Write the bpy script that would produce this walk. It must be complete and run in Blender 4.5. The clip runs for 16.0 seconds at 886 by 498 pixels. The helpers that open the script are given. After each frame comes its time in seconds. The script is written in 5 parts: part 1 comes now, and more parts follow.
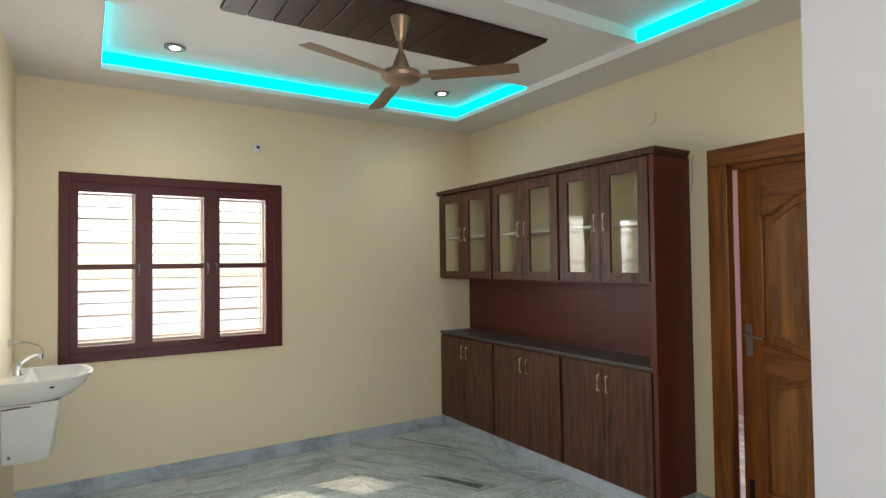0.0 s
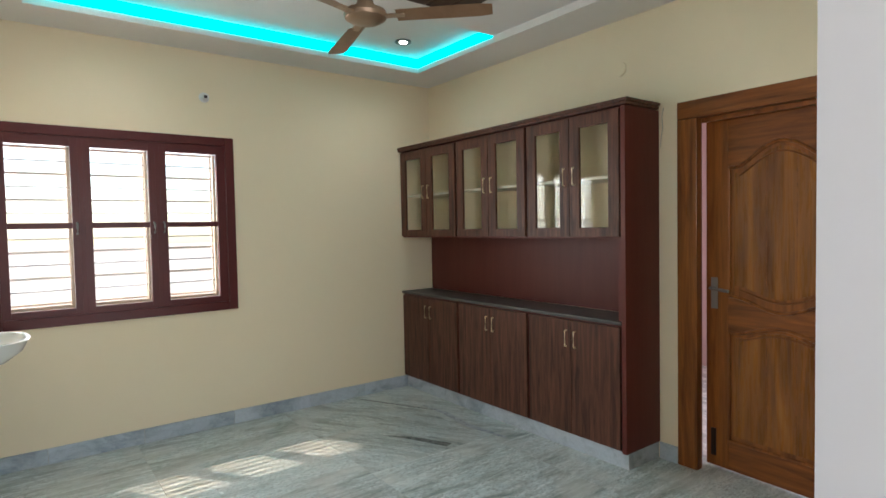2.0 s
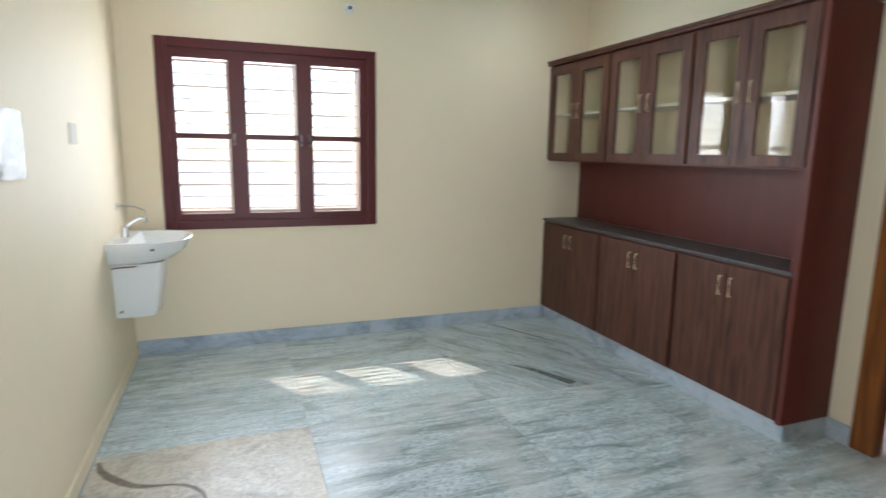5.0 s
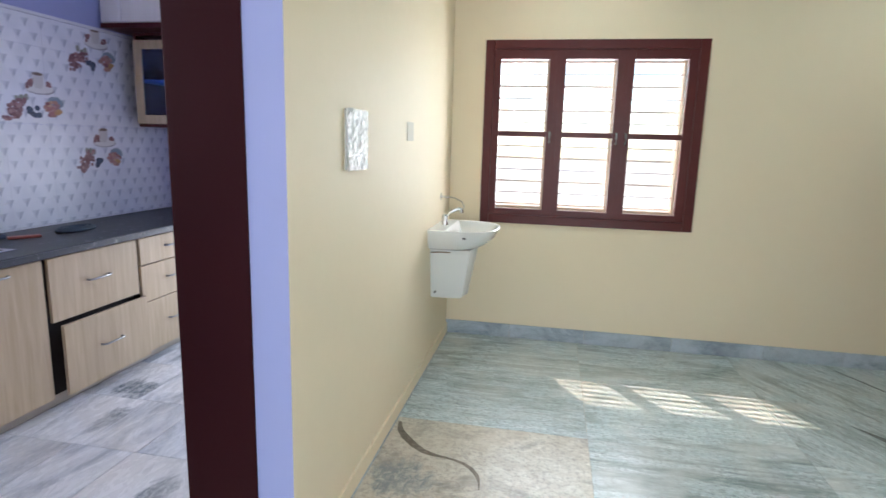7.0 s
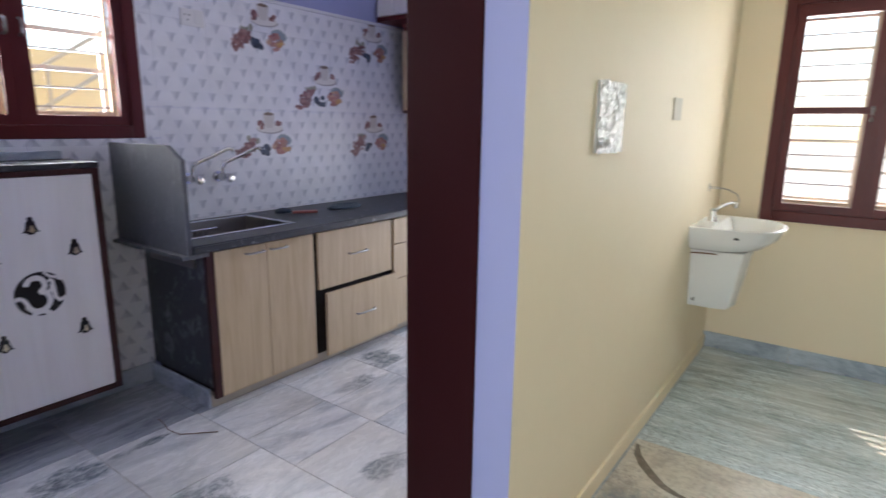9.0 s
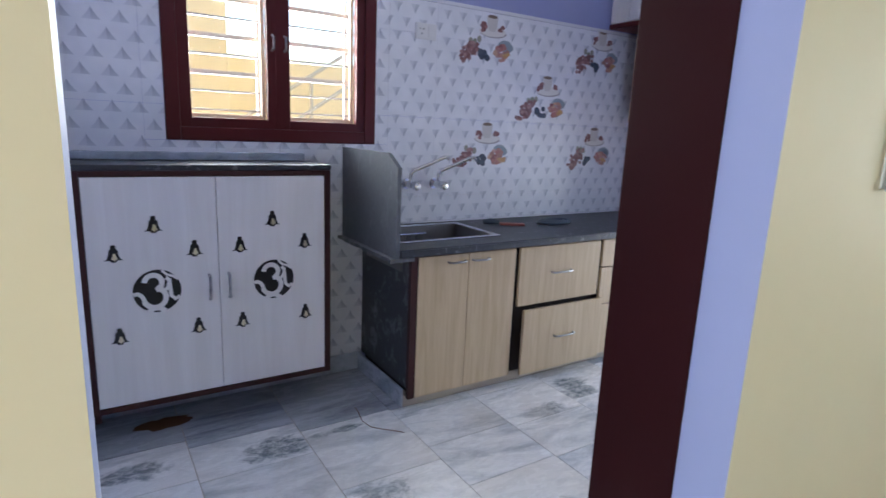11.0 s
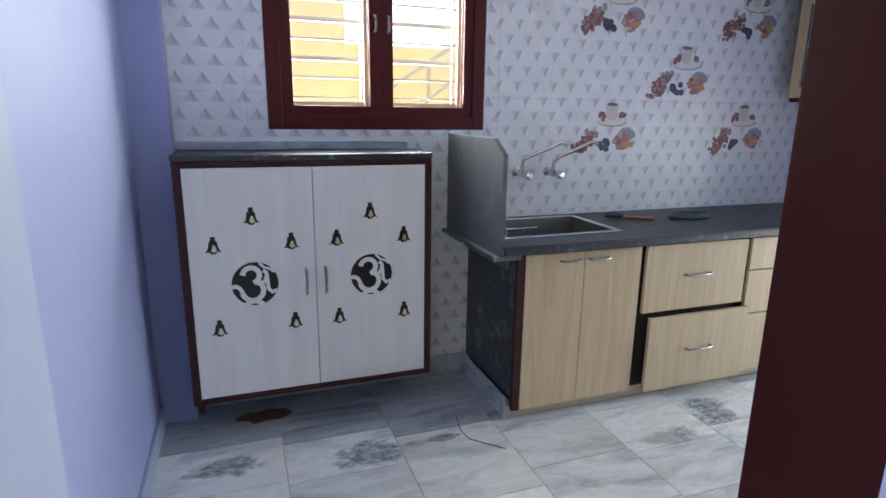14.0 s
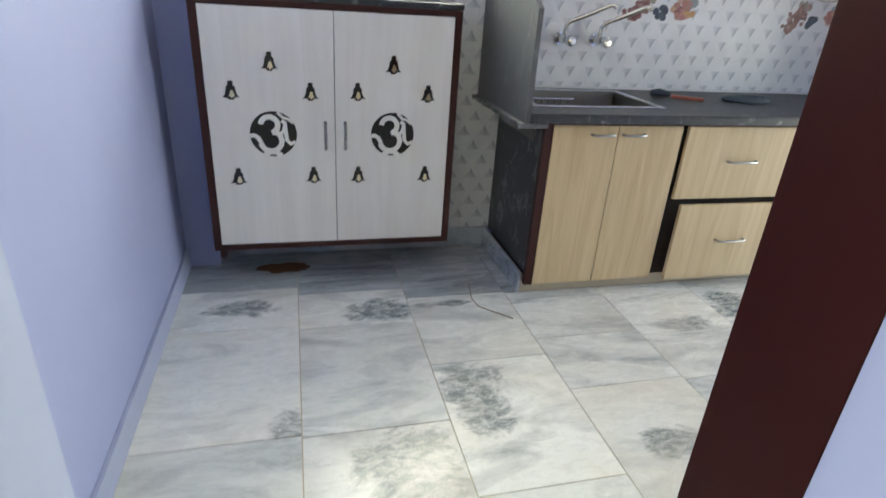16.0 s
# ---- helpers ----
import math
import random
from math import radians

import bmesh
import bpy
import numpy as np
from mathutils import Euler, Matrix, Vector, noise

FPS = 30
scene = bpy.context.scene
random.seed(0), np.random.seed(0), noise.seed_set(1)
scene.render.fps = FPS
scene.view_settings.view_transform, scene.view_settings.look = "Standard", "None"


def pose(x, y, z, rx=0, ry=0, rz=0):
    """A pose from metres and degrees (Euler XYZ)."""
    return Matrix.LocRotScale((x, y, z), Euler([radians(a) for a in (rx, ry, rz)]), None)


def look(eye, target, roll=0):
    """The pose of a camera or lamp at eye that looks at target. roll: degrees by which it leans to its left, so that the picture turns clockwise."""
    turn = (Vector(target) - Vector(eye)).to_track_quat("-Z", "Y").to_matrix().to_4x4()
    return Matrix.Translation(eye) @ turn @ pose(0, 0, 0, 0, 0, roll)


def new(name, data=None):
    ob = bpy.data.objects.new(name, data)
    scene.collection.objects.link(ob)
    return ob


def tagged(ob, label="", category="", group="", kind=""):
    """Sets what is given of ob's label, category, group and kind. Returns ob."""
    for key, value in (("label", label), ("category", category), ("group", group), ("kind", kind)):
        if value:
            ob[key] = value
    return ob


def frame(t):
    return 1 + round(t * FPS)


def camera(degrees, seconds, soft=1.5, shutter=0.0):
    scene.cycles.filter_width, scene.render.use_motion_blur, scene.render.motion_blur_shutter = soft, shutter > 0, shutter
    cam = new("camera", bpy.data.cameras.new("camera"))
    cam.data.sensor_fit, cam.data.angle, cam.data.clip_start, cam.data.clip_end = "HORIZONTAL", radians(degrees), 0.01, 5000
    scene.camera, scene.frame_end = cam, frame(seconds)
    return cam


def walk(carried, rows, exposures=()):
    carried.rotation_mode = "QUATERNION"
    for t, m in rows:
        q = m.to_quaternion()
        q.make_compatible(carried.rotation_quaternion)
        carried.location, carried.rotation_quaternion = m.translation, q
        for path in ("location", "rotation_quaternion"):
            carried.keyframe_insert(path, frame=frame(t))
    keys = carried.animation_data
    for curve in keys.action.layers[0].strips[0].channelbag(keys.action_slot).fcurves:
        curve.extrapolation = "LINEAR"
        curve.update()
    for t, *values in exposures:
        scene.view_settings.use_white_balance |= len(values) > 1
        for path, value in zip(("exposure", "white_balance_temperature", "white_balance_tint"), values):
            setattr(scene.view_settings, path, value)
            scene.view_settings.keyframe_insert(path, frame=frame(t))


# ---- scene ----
cam = camera(76.1, 16.0, shutter=0.5)
PATH = [
    (0, (0.376, -4.431, 1.477), (1.443, -2.74, 1.53), -0.7),
    (0.5, (0.378, -4.369, 1.474), (1.502, -2.716, 1.535), -1.1),
    (1, (0.38, -4.328, 1.459), (1.553, -2.708, 1.492), -1.2),
    (1.5, (0.38, -4.3, 1.452), (1.562, -2.687, 1.424), -1.3),
    (2, (0.372, -4.278, 1.432), (1.575, -2.682, 1.354), -1.1),
    (2.5, (0.378, -4.255, 1.417), (1.596, -2.675, 1.271), -1.0),
    (3, (0.393, -4.237, 1.404), (1.612, -2.667, 1.189), -1.0),
    (3.2, (0.406, -4.235, 1.396), (1.622, -2.665, 1.161), -1.0),
    (5.3, (0.7, -4.186, 1.404), (1.162, -2.272, 1.052), 1.2),
    (5.5, (0.724, -4.183, 1.404), (1.015, -2.237, 1.045), 1.3),
    (6, (0.734, -4.162, 1.407), (0.752, -2.196, 1.043), 1.0),
    (6.5, (0.717, -4.119, 1.408), (0.531, -2.161, 1.042), 0.7),
    (7, (0.725, -4.062, 1.403), (0.361, -2.13, 1.037), 1.6),
    (7.5, (0.706, -3.992, 1.398), (0.19, -2.095, 1.03), 3.2),
    (8, (0.686, -3.919, 1.391), (-0.016, -2.087, 1.002), 2.8),
    (8.5, (0.672, -3.873, 1.384), (-0.227, -2.134, 0.973), 1.2),
    (9, (0.656, -3.827, 1.377), (-0.486, -2.242, 0.95), 0.8),
    (9.5, (0.671, -3.775, 1.372), (-0.678, -2.361, 0.947), 2.3),
    (10, (0.668, -3.722, 1.4), (-0.822, -2.468, 0.947), 3.5),
    (10.2, (0.642, -3.726, 1.391), (-0.877, -2.502, 0.949), 3.5),
    (12.3, (0.51, -3.584, 1.404), (-1.308, -2.861, 0.988), 0.9),
    (12.5, (0.481, -3.565, 1.395), (-1.35, -2.876, 0.981), 1.0),
    (13, (0.428, -3.542, 1.389), (-1.418, -2.901, 0.967), 0.9),
    (13.5, (0.389, -3.523, 1.385), (-1.459, -2.895, 0.946), 0.8),
    (14, (0.376, -3.503, 1.375), (-1.453, -2.843, 0.906), 0.8),
    (14.5, (0.368, -3.486, 1.352), (-1.434, -2.812, 0.807), 1.3),
    (15, (0.366, -3.465, 1.333), (-1.415, -2.819, 0.69), 2.1),
    (15.5, (0.37, -3.423, 1.306), (-1.396, -2.847, 0.565), 3.1),
    (16, (0.389, -3.379, 1.257), (-1.363, -2.897, 0.422), 3.9),
]
walk(cam, [(t, look(eye, target, roll)) for t, eye, target, roll in PATH], exposures=[(0.0, 1.6, 6350, 8), (1.8, 1.64, 6220, 8), (3.2, 1.64, 5800, 6), (5.3, 2.0, 5720, 9), (7.5, 1.94, 6050, 8), (9.0, 1.7, 6300, 10), (10.0, 1.66, 6050, 7), (12.5, 2.06, 5900, 2), (14.0, 1.98, 6350, -2), (16.0, 2.28, 7200, -7)])

# ---- light ----
SUN_WAY = Vector((0.62, -1.0, -1.36))
world = bpy.data.worlds.new("world")
scene.world = world
world.use_nodes = True
sky = world.node_tree.nodes.new("ShaderNodeTexSky")
sky.sky_type = "NISHITA"
sky.sun_disc = False
sky.sun_elevation = math.atan2(1.36, math.hypot(0.62, 1.0))
sky.sun_rotation = math.atan2(-0.62, 1.0)
world.node_tree.links.new(sky.outputs[0], world.node_tree.nodes["Background"].inputs[0])
world.node_tree.nodes["Background"].inputs[1].default_value = 0.12
sun = new("sun", bpy.data.lights.new("sun", "SUN"))
sun.data.energy, sun.data.angle, sun.data.color = 1.9, radians(0.5), (1.0, 0.74, 0.53)
sun.matrix_world = look((0, 3, 6), Vector((0, 3, 6)) + SUN_WAY)


def window_light(name, eye, target, width, height, power, color):
    """Sky light in the opening of a window or an outer door, seen or assumed."""
    lamp = new(name, bpy.data.lights.new(name, "AREA"))
    lamp.data.shape, lamp.data.size, lamp.data.size_y = "RECTANGLE", width, height
    lamp.data.energy, lamp.data.color = power, color
    lamp.matrix_world = look(eye, target)
    return lamp


window_light("dining_window_light", (0.95, 0.26, 1.48), (0.95, -2.0, 1.2), 1.35, 1.1, 21, (1.0, 0.97, 0.95))
window_light("kitchen_window_light", (-2.63, -2.85, 1.8), (-1.0, -2.85, 1.6), 0.9, 0.9, 32, (1.0, 0.97, 0.95))
window_light("utility_door_light", (-1.0, 1.0, 1.1), (-1.0, -2.0, 1.1), 1.3, 2.0, 20, (0.90, 0.91, 1.0))
# The next two are added fill from unseen, invented openings in the hall.
window_light("hall_back_fill", (1.6, -8.2, 1.3), (1.6, -4.0, 1.2), 2.6, 2.2, 21, (1.0, 0.98, 0.97))
window_light("hall_side_fill", (-0.36, -6.2, 1.55), (3.0, -4.5, 1.3), 1.3, 1.2, 30, (1.0, 0.98, 0.97))
# Added fill that brightens the door gap; no window is known in there.
window_light("bedroom_fill", (5.9, -3.0, 1.5), (4.0, -3.0, 1.4), 1.4, 1.2, 12, (1.0, 0.95, 0.95))


def ceiling_spot(x, y):
    """The light that a recessed ceiling spotlight throws down."""
    lamp = new("spotlight_beam", bpy.data.lights.new("spotlight_beam", "SPOT"))
    lamp.data.energy, lamp.data.color = 4, (1.0, 0.97, 0.93)
    lamp.data.spot_size, lamp.data.spot_blend, lamp.data.shadow_soft_size = radians(150), 0.9, 0.035
    lamp.matrix_world = look((x, y, 2.80), (x, y + 0.001, 0.0))


ceiling_spot(0.832, -0.66)
ceiling_spot(2.744, -0.685)

# ---- materials ----


class Mat:
    """A node material with short helpers."""

    def __init__(self, name, color=(0.5, 0.5, 0.5), rough=0.5, metal=0.0, spec=0.5):
        self.m = bpy.data.materials.new(name)
        self.m.use_nodes = True
        self.n, self.l = self.m.node_tree.nodes, self.m.node_tree.links
        self.b = self.n["Principled BSDF"]
        self.b.inputs["Base Color"].default_value = (*color, 1)
        self.b.inputs["Roughness"].default_value = rough
        self.b.inputs["Metallic"].default_value = metal
        self.b.inputs["Specular IOR Level"].default_value = spec

    def put(self, a, b):
        if hasattr(a, "is_output"):
            self.l.new(a, b)
        else:
            b.default_value = a

    def pos(self):
        return self.n.new("ShaderNodeNewGeometry").outputs["Position"]

    def rnd(self):
        return self.n.new("ShaderNodeObjectInfo").outputs["Random"]

    def math(self, op, a, b=0.0, c=0.0):
        x = self.n.new("ShaderNodeMath")
        x.operation = op
        for i, v in enumerate((a, b, c)):
            self.put(v, x.inputs[i])
        return x.outputs[0]

    def vec(self, op, a, b):
        x = self.n.new("ShaderNodeVectorMath")
        x.operation = op
        self.put(a, x.inputs[0])
        self.put(b, x.inputs[1])
        return x.outputs[0]

    def sep(self, v):
        x = self.n.new("ShaderNodeSeparateXYZ")
        self.l.new(v, x.inputs[0])
        return x.outputs

    def comb(self, a, b, c):
        x = self.n.new("ShaderNodeCombineXYZ")
        for i, v in enumerate((a, b, c)):
            self.put(v, x.inputs[i])
        return x.outputs[0]

    def noise(self, scale, stretch=(1, 1, 1), detail=4.0, rough=0.55, dist=0.0, offset=None, at=None):
        v = self.vec("MULTIPLY", at if at is not None else self.pos(), stretch)
        if offset is not None:
            v = self.vec("ADD", v, self.comb(self.math("MULTIPLY", offset, 37.0), self.math("MULTIPLY", offset, 61.0), self.math("MULTIPLY", offset, 17.0)))
        x = self.n.new("ShaderNodeTexNoise")
        self.l.new(v, x.inputs["Vector"])
        for k, val in (("Scale", scale), ("Detail", detail), ("Roughness", rough), ("Distortion", dist)):
            x.inputs[k].default_value = val
        return x.outputs["Fac"]

    def ramp(self, fac, stops):
        x = self.n.new("ShaderNodeValToRGB")
        e = x.color_ramp.elements
        while len(e) < len(stops):
            e.new(0.5)
        for el, (p, c) in zip(e, stops):
            el.position, el.color = p, (*c, 1)
        self.l.new(fac, x.inputs[0])
        return x.outputs[0]

    def mix(self, fac, a, b, blend="MIX"):
        x = self.n.new("ShaderNodeMix")
        x.data_type, x.blend_type = "RGBA", blend
        self.put(fac, x.inputs[0])
        for v, i in ((a, 6), (b, 7)):
            self.put((*v, 1) if isinstance(v, tuple) else v, x.inputs[i])
        return x.outputs[2]

    def color(self, c):
        self.l.new(c, self.b.inputs["Base Color"])
        return self

    def rough(self, fac, lo, hi):
        self.l.new(self.math("MULTIPLY_ADD", fac, hi - lo, lo), self.b.inputs["Roughness"])
        return self

    def bump(self, height, strength=0.2, dist=0.004):
        x = self.n.new("ShaderNodeBump")
        x.inputs["Strength"].default_value, x.inputs["Distance"].default_value = strength, dist
        self.l.new(height, x.inputs["Height"])
        self.l.new(x.outputs[0], self.b.inputs["Normal"])
        return self


def shade(c, k):
    return tuple(min(1.0, v * k) for v in c)


def paint(name, c, rough=0.6):
    m = Mat(name, c, rough, 0.0, 0.18)
    big = m.noise(0.9, detail=3)
    fine = m.noise(14, detail=3)
    col = m.mix(big, shade(c, 0.93), shade(c, 1.04))
    col = m.mix(m.math("MULTIPLY", fine, 0.5), col, shade(c, 0.94))
    m.color(col).rough(fine, rough - 0.08, rough + 0.1).bump(m.noise(60, detail=5), 0.12, 0.003)
    return m.m


def wood(name, dark, light, along="z", rough=0.4, freq=22, knots=0.0):
    m = Mat(name, light, rough, 0.0, 0.3)
    s = {"x": (0.07, 1, 1), "y": (1, 0.07, 1), "z": (1, 1, 0.07)}[along]
    r = m.rnd()
    band = m.noise(freq, s, 5, 0.6, 0.6, r)
    fib = m.noise(freq * 7, s, 3, 0.6, 0, r)
    col = m.ramp(band, [(0.3, dark), (0.5, shade(tuple((a + b) / 2 for a, b in zip(dark, light)), 1.0)), (0.7, light)])
    col = m.mix(m.math("MULTIPLY", fib, 0.45), col, dark)
    m.color(col).rough(fib, rough - 0.06, rough + 0.14).bump(fib, 0.1, 0.002)
    return m.m


def marble(name, base, vein, dark, stretch, rough=0.22, scale=2.6, lo=0.45, hi=0.72, warm=None, fine=0.45, slabs=True, grains=0.15, patch=None, turn=0.0):
    """Polished stone: broad clouds, veins stretched along the bed and dark grainy patches, different in each slab."""
    m = Mat(name, base, rough)
    r = m.rnd() if slabs else m.math("ADD", 0.37, 0.0)
    p = m.sep(m.pos())
    c, d = math.cos(radians(turn)), math.sin(radians(turn))
    bed = m.comb(m.math("MULTIPLY_ADD", p[0], c, m.math("MULTIPLY", p[1], d)), m.math("MULTIPLY_ADD", p[1], c, m.math("MULTIPLY", p[0], -d)), p[2])
    v1 = m.noise(scale, stretch, 9, 0.62, 1.0, r, bed)
    v2 = m.noise(scale * 5, stretch, 7, 0.72, 0.5, r, bed)
    v3 = m.noise(scale * 0.5, (1, 1, 1), 3, 0.5, 0.6, r)
    col = m.mix(m.math("MINIMUM", m.math("MAXIMUM", m.math("MULTIPLY_ADD", v2, fine * 3.6, fine * -0.8), 0.0), 1.0), base, vein)
    speck = m.noise(scale * 11, (0.5 + 0.5 * stretch[0], stretch[1], 1), 5, 0.75, 0.3, r, bed)
    col = m.mix(m.math("MULTIPLY", m.ramp(speck, [(0.49, (0, 0, 0)), (0.60, (1, 1, 1))]), grains), col, shade(vein, 0.52))
    mask = m.ramp(m.math("ADD", m.math("MULTIPLY", v1, 0.75), m.math("MULTIPLY", v3, 0.25)), [(lo, (0, 0, 0)), (hi, (1, 1, 1))])
    grainy = m.math("MULTIPLY", mask, m.math("MINIMUM", m.math("MULTIPLY_ADD", v2, 2.4, -0.45), 1.0))
    col = m.mix(m.math("MAXIMUM", grainy, 0.0), col, dark)
    if patch:
        p = m.sep(m.pos())
        near = m.math("ADD", m.math("POWER", m.math("DIVIDE", m.math("SUBTRACT", p[0], patch[0]), patch[2]), 2.0), m.math("POWER", m.math("DIVIDE", m.math("SUBTRACT", p[1], patch[1]), patch[3]), 2.0))
        edge = m.math("ADD", near, m.math("MULTIPLY_ADD", m.noise(6, (1.2, 0.8, 1), 8, 0.74, 0.7), 8.0, -4.5))
        inside = m.ramp(edge, [(0.0, (1, 1, 1)), (1.0, (0, 0, 0))])
        curls = m.ramp(m.noise(30, (1.3, 0.7, 1), 8, 0.8, 0.8), [(0.40, (0.28, 0.28, 0.28)), (0.56, (1, 1, 1))])
        col = m.mix(m.math("MULTIPLY", inside, curls), col, (0.16, 0.195, 0.22))
    if warm:
        col = m.mix(m.math("MULTIPLY", m.ramp(v3, [(0.45, (0, 0, 0)), (0.7, (1, 1, 1))]), 0.6), col, warm)
    tone = m.math("MULTIPLY_ADD", r, 0.16, 0.9)
    col = m.mix(1.0, col, m.comb(tone, tone, tone), "MULTIPLY")
    m.color(col).rough(v2, rough - 0.06, rough + 0.12).bump(v2, 0.03, 0.002)
    return m.m


CREAM = paint("cream_paint", (0.82, 0.71, 0.52))
LINING = paint("pale_cream_lining", (0.90, 0.83, 0.66), 0.45)
LAVENDER = paint("lavender_paint", (0.375, 0.405, 0.65))
# Same lavender paint, with the brighter light on +y faces put into its colour.
LAVENDER_LIT = paint("lit_lavender_paint", (0.40, 0.43, 0.61))
GREYWHITE = paint("grey_white_paint", (0.46, 0.45, 0.465))
CEILING = paint("white_ceiling_paint", (0.76, 0.74, 0.72), 0.7)
PINK = paint("pink_paint", (0.75, 0.58, 0.57))
OUTER = paint("outer_cream_paint", (0.84, 0.71, 0.44))
def enamel(name, c, rough, spec):
    """Brushed gloss paint or plain laminate: faint broad unevenness only."""
    m = Mat(name, c, rough, 0.0, spec)
    n = m.noise(3.0, detail=3)
    m.color(m.mix(n, shade(c, 0.9), shade(c, 1.1))).rough(m.noise(20), rough - 0.05, rough + 0.1)
    return m.m


MAROON = enamel("maroon_enamel", (0.088, 0.0165, 0.017), 0.3, 0.24)
MAROON_K = enamel("dark_maroon_edging", (0.050, 0.0155, 0.014), 0.42, 0.3)
MAROON_D = enamel("maroon_laminate", (0.031, 0.0072, 0.0086), 0.5, 0.06)
WENGE = wood("wenge_laminate", (0.036, 0.014, 0.009), (0.178, 0.068, 0.042), "z", 0.4, 40)
REDBROWN = wood("red_brown_laminate", (0.098, 0.021, 0.016), (0.13, 0.030, 0.022), "z", 0.38, 8)
TEAK = wood("teak_wood", (0.10, 0.026, 0.007), (0.38, 0.135, 0.030), "z", 0.27, 20)
TEAK_P = wood("figured_teak_panel", (0.085, 0.024, 0.006), (0.47, 0.19, 0.042), "z", 0.24, 11)
TEAK_H = wood("teak_wood_level", (0.10, 0.026, 0.007), (0.36, 0.125, 0.029), "y", 0.3, 26)
BEIGE = wood("beige_laminate", (0.50, 0.375, 0.225), (0.66, 0.53, 0.35), "z", 0.42, 30)
WHITEWOOD = wood("white_laminate", (0.83, 0.795, 0.745), (0.92, 0.895, 0.855), "z", 0.42, 18)
PANELWOOD = wood("dark_ceiling_board", (0.030, 0.013, 0.009), (0.075, 0.032, 0.020), "y", 0.4, 16)
STREAKED = ((0.95, 0.985, 0.99), (0.49, 0.585, 0.605), (0.155, 0.205, 0.205), (0.24, 1.5, 1), 0.27, 5.6, 0.465, 0.60, (0.74, 0.76, 0.74), 0.82, True, 0.85)
MARBLE_D = marble("green_white_marble", *STREAKED)
MARBLE_T = marble("green_white_marble_turned", *STREAKED, turn=-58)
MARBLE_K = marble("white_grey_marble", (0.93, 0.93, 0.91), (0.70, 0.72, 0.72), (0.25, 0.29, 0.32), (1.9, 0.6, 1), 0.24, 3.0, 0.45, 0.61, (0.82, 0.77, 0.69), 0.42)
PATCHES = [(-1.05, -3.36, 0.08, 0.05), (-0.84, -3.01, 0.16, 0.16), (-1.15, -2.74, 0.18, 0.11), (-1.72, -2.99, 0.07, 0.12), (-1.81, -3.55, 0.06, 0.12), (-1.43, -1.72, 0.05, 0.12), (-0.80, -2.17, 0.06, 0.10), (-1.54, -1.34, 0.12, 0.12), (-1.74, -2.72, 0.025, 0.10)]
MARBLE_P = [marble("patched_white_marble", (0.93, 0.93, 0.91), (0.76, 0.77, 0.76), (0.36, 0.39, 0.41), (1.9, 0.6, 1), 0.24, 2.8, 0.50, 0.64, (0.82, 0.77, 0.69), 0.42, patch=(q[0] + 0.05, q[1] - 0.08, q[2], q[3])) for q in PATCHES]
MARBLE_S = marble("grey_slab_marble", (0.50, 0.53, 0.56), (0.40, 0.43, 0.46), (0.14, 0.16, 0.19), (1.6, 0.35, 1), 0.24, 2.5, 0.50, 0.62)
SKIRT = marble("blue_grey_marble", (0.52, 0.57, 0.63), (0.40, 0.46, 0.52), (0.19, 0.23, 0.28), (0.6, 0.6, 1), 0.25, 5.0, 0.47, 0.62)
BROWNSTONE = marble("brown_stone", (0.71, 0.69, 0.61), (0.42, 0.37, 0.30), (0.24, 0.22, 0.20), (0.8, 1.0, 1), 0.3, 4.6, 0.50, 0.60, (0.57, 0.49, 0.385), 0.6, True, 0.5, (0.17, -1.93, 0.13, 0.12))
GRANITE = marble("dark_granite", (0.017, 0.020, 0.025), (0.060, 0.066, 0.074), (0.26, 0.27, 0.28), (1, 1, 1), 0.4, 30, 0.56, 0.68)
GRANITE_G = marble("grey_granite", (0.070, 0.077, 0.087), (0.145, 0.153, 0.162), (0.22, 0.225, 0.23), (1.4, 1.4, 0.7), 0.45, 9, 0.53, 0.72, None, 0.5, True, 0.4)
GRANITE_D = marble("dark_brown_granite", (0.040, 0.039, 0.038), (0.095, 0.09, 0.085), (0.17, 0.165, 0.16), (1, 1, 1), 0.4, 16, 0.54, 0.70, None, 0.5, True, 0.4)
GRANITE_S = marble("smeared_granite", (0.022, 0.025, 0.030), (0.085, 0.092, 0.10), (0.30, 0.31, 0.32), (1.1, 1.1, 0.8), 0.42, 14, 0.53, 0.68, None, 0.5, True, 0.5)
CERAMIC = Mat("white_ceramic", (0.80, 0.81, 0.80), 0.12).m
CHROME = Mat("chrome", (0.66, 0.67, 0.69), 0.2, 1.0).m
SATIN = Mat("satin_chrome", (0.40, 0.39, 0.38), 0.42, 1.0).m
STEEL = Mat("brushed_steel", (0.29, 0.28, 0.27), 0.56, 1.0).m
GOLDEN = Mat("pale_gold_handle", (0.84, 0.70, 0.46), 0.45, 0.75).m
BRASS = Mat("golden_brass", (0.80, 0.72, 0.52), 0.3, 1.0).m
BRONZE = Mat("bronze_paint", (0.36, 0.24, 0.16), 0.32, 0.6).m
BLACK = Mat("black_acrylic", (0.008, 0.007, 0.008), 0.3).m
WHITEPL = Mat("white_plastic", (0.75, 0.75, 0.74), 0.35).m
FILM = Mat("crumpled_film", (0.66, 0.66, 0.64), 0.14).m
GREYPL = Mat("grey_plastic", (0.50, 0.47, 0.40), 0.5).m
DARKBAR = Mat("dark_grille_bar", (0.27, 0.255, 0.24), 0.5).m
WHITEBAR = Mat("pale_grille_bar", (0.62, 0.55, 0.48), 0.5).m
EDGE_STRIP = paint("pale_edge_strip", (0.50, 0.38, 0.28))
